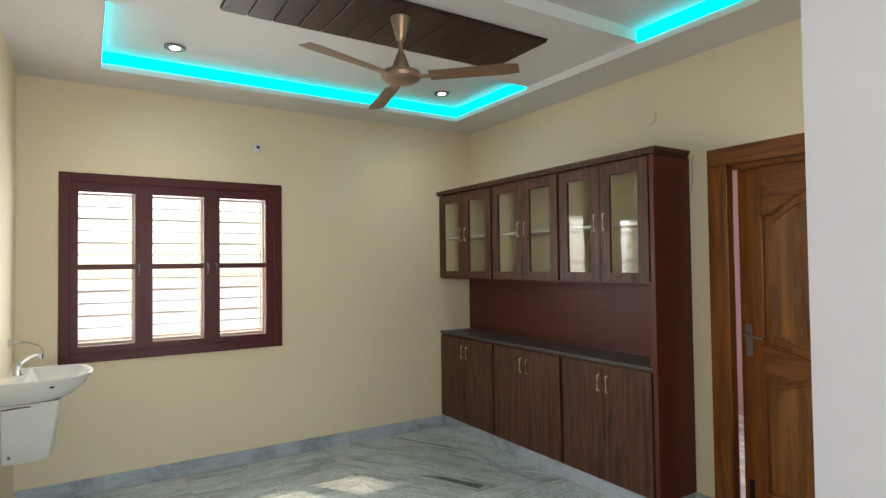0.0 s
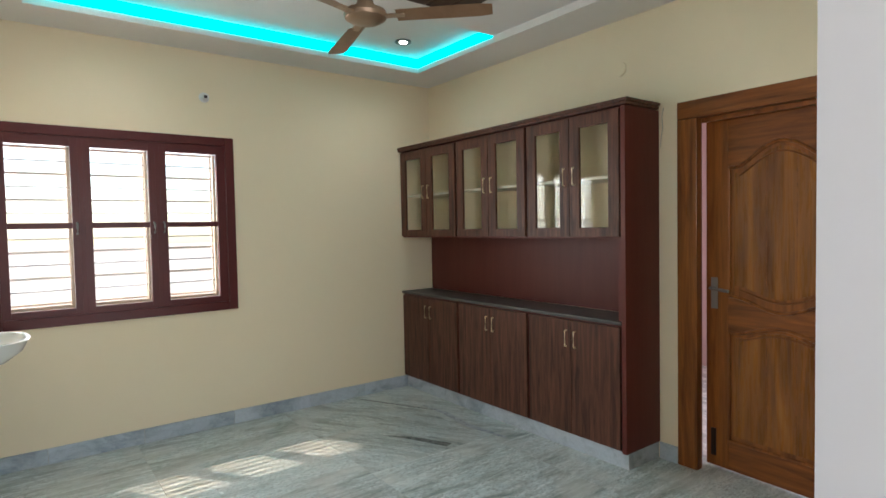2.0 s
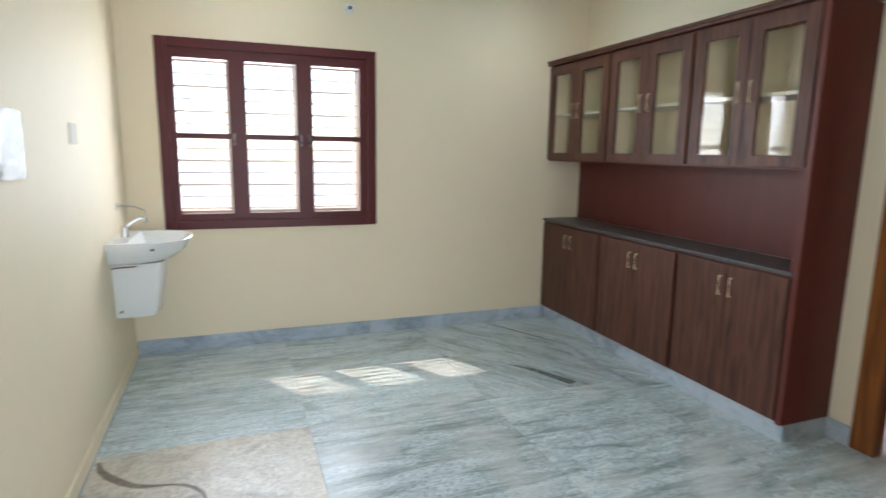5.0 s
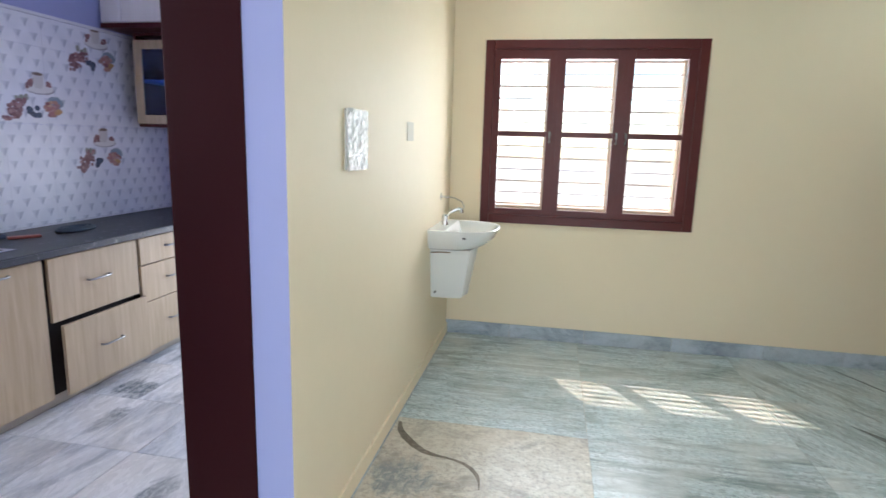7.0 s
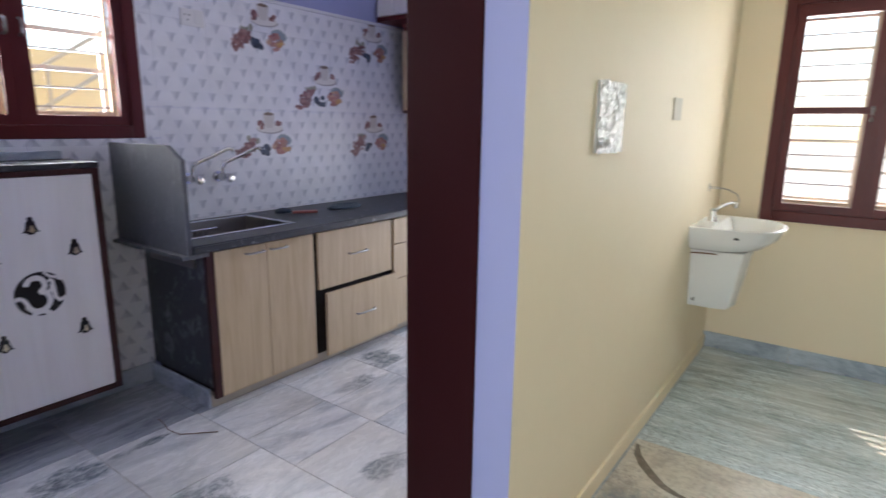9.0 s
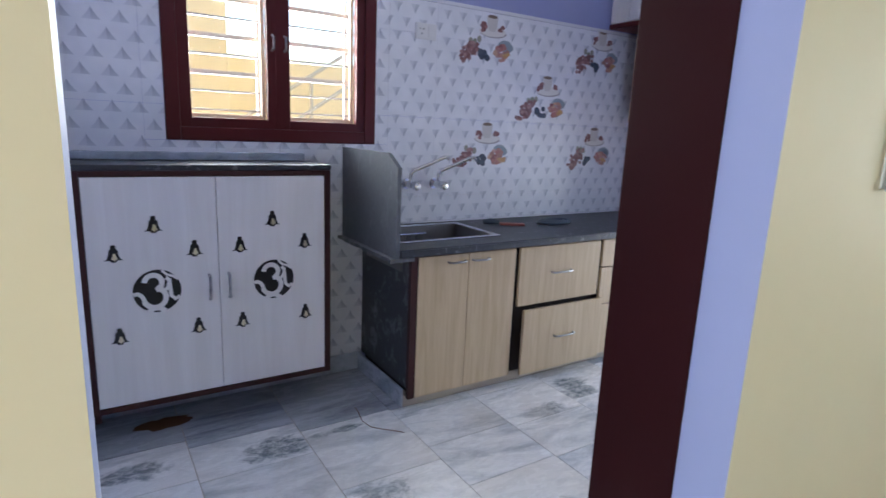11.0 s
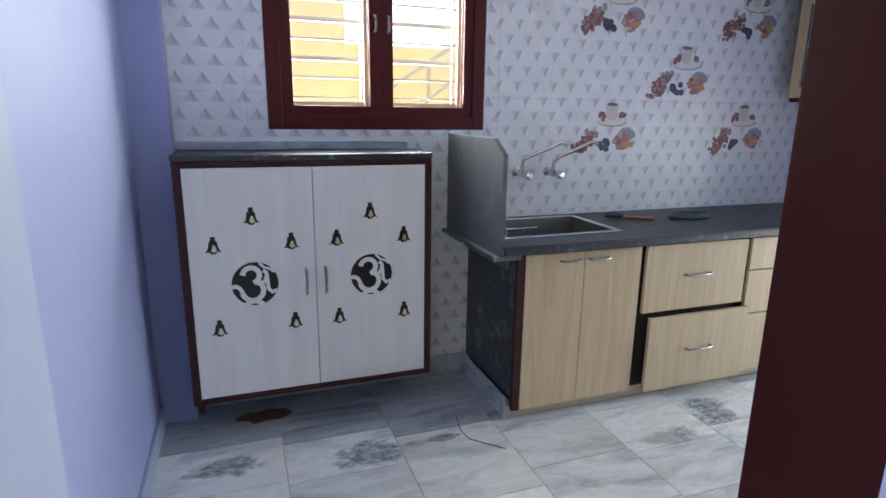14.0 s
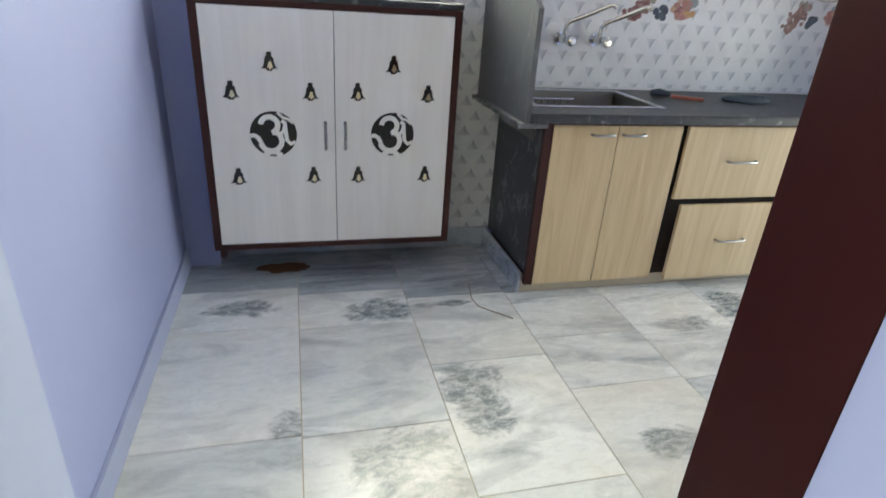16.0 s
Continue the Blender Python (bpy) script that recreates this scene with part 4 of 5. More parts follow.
for p, q in (((SX0 - 0.022, SY0 - 0.022), (SX0 + 0.008, SY1 + 0.022)), ((SX1 - 0.008, SY0 - 0.022), (SX1 + 0.022, SY1 + 0.022)), ((SX0 + 0.008, SY0 - 0.022), (SX1 - 0.008, SY0 + 0.008)), ((SX0 + 0.008, SY1 - 0.008), (SX1 - 0.008, SY1 + 0.022))):
    bm_box((p[0], p[1], KT1), (q[0], q[1], KT1 + 0.004), 0.0015, bm)
part("rim", bm, CHROME, sink, "bright steel rim")
bm = bmesh.new()
for p, q in (((SX0 + 0.001, SY0 + 0.001, 0.70), (SX0 + 0.005, SY1 - 0.001, KT1)), ((SX1 - 0.005, SY0 + 0.001, 0.70), (SX1 - 0.001, SY1 - 0.001, KT1)), ((SX0 + 0.005, SY0 + 0.001, 0.70), (SX1 - 0.005, SY0 + 0.005, KT1)), ((SX0 + 0.005, SY1 - 0.005, 0.70), (SX1 - 0.005, SY1 - 0.001, KT1)), ((SX0 + 0.001, SY0 + 0.001, 0.694), (SX1 - 0.001, SY1 - 0.001, 0.70))):
    bm_box(p, q, 0, bm)
part("bowl", bm, STEEL, sink)
part("drain", bm_lathe([(0.001, 0.0), (0.045, 0.0), (0.045, 0.004), (0.03, 0.005), (0.001, 0.002)], ((SX0 + SX1) / 2, -2.0, 0.70), 20), CHROME, sink, smooth=True)
rack = thing("sink_rack", (-1.98, -2.21, KT1), "small wire rack across the steel sink", "rack")
for k in range(7):
    y = SY0 + 0.05 + k * 0.032
    part("wire", bm_tube([(SX1 - 0.03, y, KT1 - 0.008), (SX1 - 0.03, y, KT1 - 0.07), (SX1 - 0.22, y, KT1 - 0.07), (SX1 - 0.22, y, KT1 - 0.008)], 0.0025, 6), CHROME, rack)
for x in (SX1 - 0.03, SX1 - 0.22):
    part("rail", bm_tube([(x, SY0 + 0.006, KT1 - 0.008), (x, SY0 + 0.27, KT1 - 0.008)], 0.004, 8), CHROME, rack)

panel = [(XK + 0.012, 0.80), (KF + 0.03, 0.80), (KF + 0.03, 1.215), (KF - 0.075, 1.275), (XK + 0.012, 1.275)]
solid("granite_splash_panel", bm_plate([(x, z) for x, z in panel], (0, -2.4185, 0), (1, 0, 0), (0, 0, 1), 0.02), GRANITE_G, "upright grey granite panel at the counter's end", "panel")
rng = random.Random(8)
edge = [(XK + 0.012 + (KF + 0.02 - XK) * k / 14, -2.462 + rng.uniform(-0.006, 0.006)) for k in range(15)]
solid("counter_bracket", bm_plate(edge + [(KF + 0.032, -2.34), (XK + 0.012, -2.34)], (0, 0, 0.782), (1, 0, 0), (0, 1, 0), 0.0175), GRANITE_G, "rough granite ledge under the counter's end", "ledge")
solid("counter_side_slab", bm_box((XK + 0.012, -2.318, 0.10), (-1.803, -2.30, KT0 - 0.001), 0.002), GRANITE_S, "dark speckled granite side of the kitchen counter", "panel")
solid("kitchen_plinth", bm_box((XK + 0.024, -2.332, 0.0), (-1.80, 0.128, 0.062), 0.003), GROUT, "low cement plinth under the kitchen cabinets", "plinth")
solid("plinth_side", bm_box((XK + 0.024, -2.345, 0.0), (-1.80, -2.333, 0.10), 0.002), SKIRT, "grey marble skirting at the counter's side", "baseboard", "structure")


def bar_handle(parent, x, y0, y1, z):
    part("handle", bm_tube([(x, y0, z), (x + 0.02, y0 + 0.004, z), (x + 0.026, y0 + 0.02, z), (x + 0.026, y1 - 0.02, z), (x + 0.02, y1 - 0.004, z), (x, y1, z)], 0.0055, 8), SATIN, parent, "steel bar handle", True)


k1 = thing("kitchen_cabinet", (-2.0, -2.0, 0.06), "beige kitchen base cabinet with two doors", "cabinet", "kitchen base cabinets")
bm = bm_box((XK + 0.03, -2.2995, 0.063), (KF - 0.03, -2.28, KT0 - 0.001))
bm_box((XK + 0.03, -1.70, 0.063), (KF - 0.03, -1.685, KT0 - 0.001), 0, bm)
bm_box((XK + 0.03, -2.28, 0.063), (KF - 0.03, -1.70, 0.08), 0, bm)
part("body", bm, SHADEGAP, k1)
bm = bm_box((KF - 0.029, -2.335, 0.063), (KF - 0.004, -2.298, KT0 - 0.001), 0.002)
bm_box((KF - 0.029, -2.298, 0.789), (KF - 0.003, -1.69, KT0 - 0.001), 0.002, bm)
part("front_frame", bm, MAROON_K, k1, "maroon front edging")
for a, b, h in ((-2.298, -2.008, (-2.13, -2.03)), (-2.005, -1.700, (-1.985, -1.885))):
    d = part("door", bm_box((KF - 0.018, a, 0.066), (KF, b, 0.788), 0.0025), BEIGE, k1)
    bar_handle(d, KF, h[0], h[1], 0.752)


def drawers(y0, y1, rows, label, proud=()):
    u = thing("drawer_cabinet", (-2.0, (y0 + y1) / 2, 0.06), label, "cabinet", "kitchen base cabinets")
    bm = bm_box((XK + 0.03, y0 - 0.01, 0.063), (KF - 0.045, y1 + 0.01, KT0 - 0.04))
    part("body", bm, SHADEGAP, u)
    part("front_frame", bm_box((KF - 0.03, y0 - 0.012, 0.789), (KF - 0.003, y1 + 0.012, KT0 - 0.001), 0.002), MAROON_K, u)
    for i, (z0, z1) in enumerate(rows):
        o = 0.028 if i in proud else 0.0
        s = 0.03 if i in proud else 0.0
        f = part("drawer", bm_box((KF - 0.018 + o, y0 + s, z0), (KF + o, y1 + s, z1), 0.0025), BEIGE, u)
        m = (y0 + y1) / 2 + s
        bar_handle(f, KF + o, m - 0.075, m + 0.075, (z0 + z1) / 2 + 0.01)


drawers(-1.668, -1.056, [(0.458, 0.787), (0.062, 0.438)], "beige drawer cabinet with one drawer slightly open", (1,))
drawers(-1.03, -0.43, [(0.622, 0.787), (0.388, 0.616), (0.064, 0.382)], "beige cabinet with three closed drawers")
k4 = thing("kitchen_cabinet", (-2.0, -0.15, 0.06), "beige kitchen corner cabinet", "cabinet", "kitchen base cabinets")
part("body", bm_box((XK + 0.03, -0.40, 0.063), (KF - 0.02, 0.125, KT0 - 0.002)), SHADEGAP, k4)
part("door", bm_box((KF - 0.018, -0.41, 0.064), (KF, 0.12, 0.788), 0.0025), BEIGE, k4)


def wall_tap(y):
    t = thing("wall_tap", (XK + 0.008, y, 1.075), "chrome wall tap with a swivel spout over the sink", "tap", "taps over the sink")
    x = XK + 0.009
    part("flange", bm_tube([(x, y, 1.075), (x + 0.01, y, 1.075)], 0.03, 18), CHROME, t, smooth=True)
    part("body", bm_tube([(x + 0.01, y, 1.075), (x + 0.03, y, 1.075), (x + 0.05, y, 1.075), (x + 0.085, y, 1.075)], 0.017, 14, radii=[0.014, 0.02, 0.023, 0.018]), CHROME, t, smooth=True)
    part("knob", bm_tube([(x + 0.085, y, 1.075), (x + 0.095, y + 0.005, 1.073), (x + 0.12, y + 0.012, 1.07), (x + 0.13, y + 0.014, 1.069)], 0.02, 14, radii=[0.012, 0.024, 0.024, 0.014]), CHROME, t, smooth=True)
    part("spout", bm_tube([(x + 0.05, y, 1.09), (x + 0.052, y + 0.004, 1.135), (x + 0.06, y + 0.02, 1.155), (x + 0.10, y + 0.10, 1.195), (x + 0.135, y + 0.17, 1.235), (x + 0.145, y + 0.185, 1.235), (x + 0.15, y + 0.195, 1.222)], 0.0105, 10), CHROME, t, smooth=True)


wall_tap(-2.05)
wall_tap(-1.866)

tool = thing("pipe_wrench", (-2.1, -1.46, KT1), "red handled tool with a dark head on the counter", "tool")
part("head", bm_tube([(-2.19, -1.60, KT1 + 0.016), (-2.165, -1.565, KT1 + 0.02), (-2.14, -1.52, KT1 + 0.016)], 0.02, 10, radii=[0.012, 0.019, 0.011]), BLUEGREY, tool, smooth=True)
bm = bm_box((-0.021, -0.075, 0.0), (0.021, 0.075, 0.014), 0.005)
bm.transform(Matrix.Translation((-2.10, -1.45, KT1)) @ Matrix.Rotation(radians(-33), 4, "Z"))
part("handle", bm, RED, tool, "flat red handle")
coil = thing("hose_coil", (-2.08, -1.13, KT1), "coiled dark blue hose lying on the counter", "hose")
for k in range(5):
    r = 0.045 + 0.011 * k
    part("loop", bm_tube([(-2.08 + 0.75 * r * math.cos(a), -1.13 + 1.35 * r * math.sin(a), KT1 + 0.009 + 0.006 * (k % 2)) for a in [2 * math.pi * i / 24 for i in range(24)] + [0.02]], 0.009, 8), BLUEGREY, coil, smooth=True)

sk = thing("wall_socket", (XK + 0.008, -1.95, 1.87), "white switch and socket plate on the kitchen tiles", "socket")
part("plate", bm_box((XK + 0.008, -2.017, 1.872), (XK + 0.018, -1.885, 1.957), 0.003), WHITEPL, sk)
part("outlet", bm_box((XK + 0.018, -2.008, 1.882), (XK + 0.021, -1.955, 1.947), 0.002), WHITEPL, sk)
for dy, dz in ((-0.012, 0.012), (0.012, 0.012), (0.0, -0.014)):
    part("hole", bm_tube([(XK + 0.021, -1.982 + dy, 1.914 + dz), (XK + 0.0216, -1.982 + dy, 1.914 + dz)], 0.004, 8), BLACK, sk)
part("switch", bm_box((XK + 0.018, -1.94, 1.887), (XK + 0.023, -1.90, 1.942), 0.002), WHITEPL, sk)

# ---- upper kitchen cabinets ----
up = thing("wall_cabinet", (-1.75, -0.2, 2.1), "white wall cabinet on a maroon base board", "cabinet", "kitchen wall cabinets")
part("base_board", bm_box((XK + 0.013, -0.51, 2.10), (-1.12, 0.128, 2.13), 0.003), MAROON, up)
part("body", bm_box((XK + 0.014, -0.49, 2.131), (-1.125, 0.127, 2.748), 0.002), WHITEWOOD, up)
for a, b in ((-2.34, -2.19), (-2.185, -1.75), (-1.745, -1.13)):
    part("door", bm_box((a, -0.508, 2.137), (b, -0.491, 2.74), 0.0025), WHITEWOOD, up)
gl = thing("wall_cabinet", (-1.7, -0.1, 1.46), "cream framed glazed wall cabinet with a maroon body", "cabinet", "kitchen wall cabinets")
bm = bm_box((-2.245, -0.335, 1.462), (-2.227, 0.128, 2.099), 0.002)
bm_box((-2.227, -0.335, 1.462), (-1.13, 0.128, 1.48), 0.002, bm)
bm_box((-2.227, -0.335, 2.08), (-1.13, 0.128, 2.099), 0.002, bm)
part("body", bm, MAROON, gl)
part("back_panel", bm_box((-2.227, 0.117, 1.48), (-1.13, 0.127, 2.08)), BORDER, gl)
part("shelf", bm_box((-2.226, -0.30, 1.77), (-1.13, 0.116, 1.79), 0.001), WHITEPL, gl)
for a, b in ((-2.238, -1.69), (-1.685, -1.135)):
    d = part("door", ring((a, 1.484), (b, 2.05), 0.06, "x", -0.354, -0.336, 0.003), BEIGE, gl, "cream glazed door")
    g = part("pane", bm_box((a + 0.055, -0.347, 1.535), (b - 0.055, -0.343, 2.0)), GLASS_B, d)
    g.visible_shadow = False

# ---- puja cupboard ----
PX = -2.04
pj = thing("prayer_cupboard", (-2.2, -3.145, 0.163), "white prayer cupboard in a maroon frame with cut-out emblems", "cupboard")
PY0, PY1, PZ0, PZ1 = -3.666, -2.626, 0.163, 1.178
for nm, p, q in (("side_board", (PY0, PZ0), (PY0 + 0.03, PZ1)), ("side_board", (PY1 - 0.03, PZ0), (PY1, PZ1)), ("bottom_board", (PY0 + 0.03, PZ0), (PY1 - 0.03, PZ0 + 0.024)), ("top_board", (PY0 + 0.03, PZ1 - 0.022), (PY1 - 0.03, PZ1))):
    part(nm, bm_box((XK + 0.023, p[0], p[1]), (PX, q[0], q[1]), 0.004), MAROON_K, pj)
part("back_board", bm_box((XK + 0.024, PY0 + 0.03, PZ0 + 0.024), (XK + 0.034, PY1 - 0.03, PZ1 - 0.022)), SHADEGAP, pj)
part("foot_batten", bm_box((XK + 0.05, PY0 + 0.012, 0.10), (-2.10, PY0 + 0.036, PZ0 - 0.0005), 0.002), MAROON_K, pj)
solid("cupboard_slab", bm_box((XK + 0.012, PY0 - 0.004, 1.179), (PX - 0.002, PY1 + 0.004, 1.203), 0.004), GRANITE, "dark granite slab on the prayer cupboard", "slab")
solid("tile_ledge", bm_box((XK + 0.008, PY0, 1.2045), (XK + 0.055, -2.66, 1.24), 0.004), SKIRT, "narrow grey ledge along the tiled wall", "ledge")

BELL = [(-0.5, -0.42), (-0.36, -0.34), (-0.27, -0.1), (-0.24, 0.16), (-0.12, 0.3), (-0.15, 0.4), (-0.1, 0.5), (0.1, 0.5), (0.15, 0.4), (0.12, 0.3), (0.24, 0.16), (0.27, -0.1), (0.36, -0.34), (0.5, -0.42), (0.2, -0.43), (0.12, -0.55), (-0.12, -0.55), (-0.2, -0.43)]
BELL_IN = [(-0.26, -0.36), (-0.16, -0.2), (-0.1, 0.06), (0.0, 0.12), (0.1, 0.06), (0.16, -0.2), (0.26, -0.36), (0.08, -0.42), (0.06, -0.52), (-0.06, -0.52), (-0.08, -0.42)]


def stroke(points, width, origin, depth, bm):
    """A flat band of a given width along points in (y, z)."""
    left, right = [], []
    for i, p in enumerate(points):
        p0, p1 = points[max(i - 1, 0)], points[min(i + 1, len(points) - 1)]
        d = Vector((p1[0] - p0[0], p1[1] - p0[1])).normalized() * width / 2
        left.append((p[0] - d.y, p[1] + d.x))
        right.append((p[0] + d.y, p[1] - d.x))
    for i in range(len(points) - 1):
        bm_plate([left[i], right[i], right[i + 1], left[i + 1]], Vector(origin) + Vector((depth, 0, 0)), (0, 1, 0), (0, 0, 1), 0.0012, bm)
    return bm


def arc(cx, cz, r, a0, a1, n=14, k=1.0):
    return [(cx + r * math.cos(radians(a0 + (a1 - a0) * i / n)), cz + k * r * math.sin(radians(a0 + (a1 - a0) * i / n))) for i in range(n + 1)]


def emblem(parent, y, z, r):
    """A black disc with a pale curved letter cut across it."""
    disc = part("emblem_disc", bm_plate([(r * math.cos(2 * math.pi * k / 40), r * math.sin(2 * math.pi * k / 40)) for k in range(40)], (PX, y, z), (0, 1, 0), (0, 0, 1), 0.002), BLACK, parent, "round black emblem")
    bm = bmesh.new()
    o = (PX + 0.0022, y, z)
    w = r * 0.23
    stroke(arc(-0.16 * r, 0.40 * r, 0.36 * r, 175, -75, 16), w, o, 0, bm)
    stroke(arc(-0.12 * r, -0.30 * r, 0.46 * r, 80, -165, 18), w, o, 0.0004, bm)
    stroke([(-0.54 * r, -0.40 * r), (-0.66 * r, -0.16 * r), (-0.82 * r, -0.05 * r), (-0.99 * r, -0.08 * r)], w * 0.8, o, 0.0008, bm)
    stroke([(0.08 * r, 0.02 * r), (0.30 * r, 0.0), (0.45 * r, 0.16 * r), (0.50 * r, 0.36 * r)], w * 0.75, o, 0.0012, bm)
    stroke([(0.36 * r, 0.60 * r), (0.50 * r, 0.50 * r), (0.53 * r, 0.10 * r), (0.56 * r, -0.26 * r), (0.72 * r, -0.44 * r), (0.93 * r, -0.34 * r)], w * 0.75, o, 0.0016, bm)
    stroke([(0.20 * r, 0.97 * r), (0.42 * r, 0.74 * r), (0.66 * r, 0.66 * r), (0.86 * r, 0.5 * r)], w * 0.5, o, 0.002, bm)
    stroke([(-0.42 * r, -0.94 * r), (-0.2 * r, -0.80 * r), (0.05 * r, -0.80 * r), (0.30 * r, -0.97 * r)], w, o, 0.0024, bm)
    part("letter", bm, WHITEWOOD, disc)


def bell(parent, y, z, s=0.068):
    p = part("bell_cutout", bm_plate([(a * s, b * s) for a, b in BELL], (PX, y, z), (0, 1, 0), (0, 0, 1), 0.0015), BLACK, parent, "black bell shape")
    part("bell", bm_plate([(a * s * 0.72 + 0.003, b * s * 0.72 - 0.006) for a, b in BELL_IN], (PX + 0.0016, y, z), (0, 1, 0), (0, 0, 1), 0.0012), BRASS, p, "pale golden bell")


for a, b, ey, bells, hy in ((-3.634, -3.1445, -3.391, ((-3.391, 0.962), (-3.541, 0.85), (-3.239, 0.85), (-3.54, 0.50), (-3.237, 0.503)), -3.184),
                            (-3.1415, -2.658, -2.903, ((-3.051, 0.853), (-2.905, 0.963), (-2.756, 0.851), (-3.049, 0.502), (-2.755, 0.501)), -3.103)):
    d = part("door", bm_box((PX - 0.02, a, 0.191), (PX, b, 1.153), 0.002), WHITEWOOD, pj)
    emblem(d, ey, 0.677, 0.092)
    for y, z in bells:
        bell(d, y, z)
    part("handle", bm_tube([(PX, hy, 0.615), (PX + 0.02, hy, 0.62), (PX + 0.024, hy, 0.67), (PX + 0.02, hy, 0.72), (PX, hy, 0.725)], 0.0065, 8), SATIN, d, "grey bar handle", True)

rng = random.Random(3)
spot_edge = [(0.055 * math.cos(a) * rng.uniform(0.7, 1.2), 0.12 * math.sin(a) * rng.uniform(0.75, 1.2)) for a in [2 * math.pi * k / 22 for k in range(22)]]
solid("rust_patch", bm_plate(spot_edge, (-2.17, -3.38, 0.0004), (1, 0, 0), (0, 1, 0), 0.0008), RUST, "brown stain on the floor under the cupboard", "stain")
solid("thin_wire", bm_tube([(-1.90, -2.55, 0.003), (-1.84, -2.56, 0.012), (-1.76, -2.575, 0.006), (-1.69, -2.56, 0.003), (-1.64, -2.51, 0.003), (-1.60, -2.47, 0.004), (-1.575, -2.445, 0.003)], 0.0018, 6), RUST, "short rusty wire lying on the floor", "wire", smooth=True)

# ---- tile prints ----
def print_ink(name, inks):
    """Printed ink whose tone changes from one dot of the picture to the next."""
    m = Mat(name, inks[0], 0.3)
    dots = m.n.new("ShaderNodeNewGeometry").outputs["Random Per Island"]
    ramp = m.ramp(dots, [(k / len(inks), c) for k, c in enumerate(inks)])
    m.color(m.mix(m.math("MULTIPLY", m.noise(140, detail=4), 0.5), ramp, shade(inks[-1], 0.75)))
    return m.m


INK_GRAPE = print_ink("grape_print", [(0.20, 0.075, 0.08), (0.42, 0.22, 0.21), (0.10, 0.04, 0.055), (0.52, 0.33, 0.31), (0.22, 0.10, 0.10)])
INK_PLUM = print_ink("plum_print", [(0.055, 0.075, 0.125), (0.10, 0.13, 0.18), (0.05, 0.06, 0.09)])
INK_FRUIT = print_ink("fruit_print", [(0.40, 0.16, 0.14), (0.64, 0.46, 0.42), (0.24, 0.09, 0.10), (0.62, 0.44, 0.30), (0.44, 0.20, 0.18)])
INK_MANGO = print_ink("mango_print", [(0.60, 0.42, 0.16), (0.52, 0.30, 0.14)])
INK_TEAL = print_ink("bowl_print", [(0.24, 0.31, 0.37), (0.32, 0.38, 0.42)])
INK_LEAF = print_ink("leaf_print", [(0.25, 0.27, 0.20), (0.34, 0.34, 0.28)])
INK_SAUCER = print_ink("saucer_print", [(0.78, 0.76, 0.73), (0.80, 0.78, 0.76)])
INK_CUP = print_ink("cup_print", [(0.70, 0.66, 0.63), (0.66, 0.63, 0.60)])
INK_RIM = print_ink("shadow_print", [(0.44, 0.42, 0.42), (0.40, 0.38, 0.38)])
INK_COFFEE = print_ink("coffee_print", [(0.19, 0.13, 0.10), (0.22, 0.16, 0.12)])


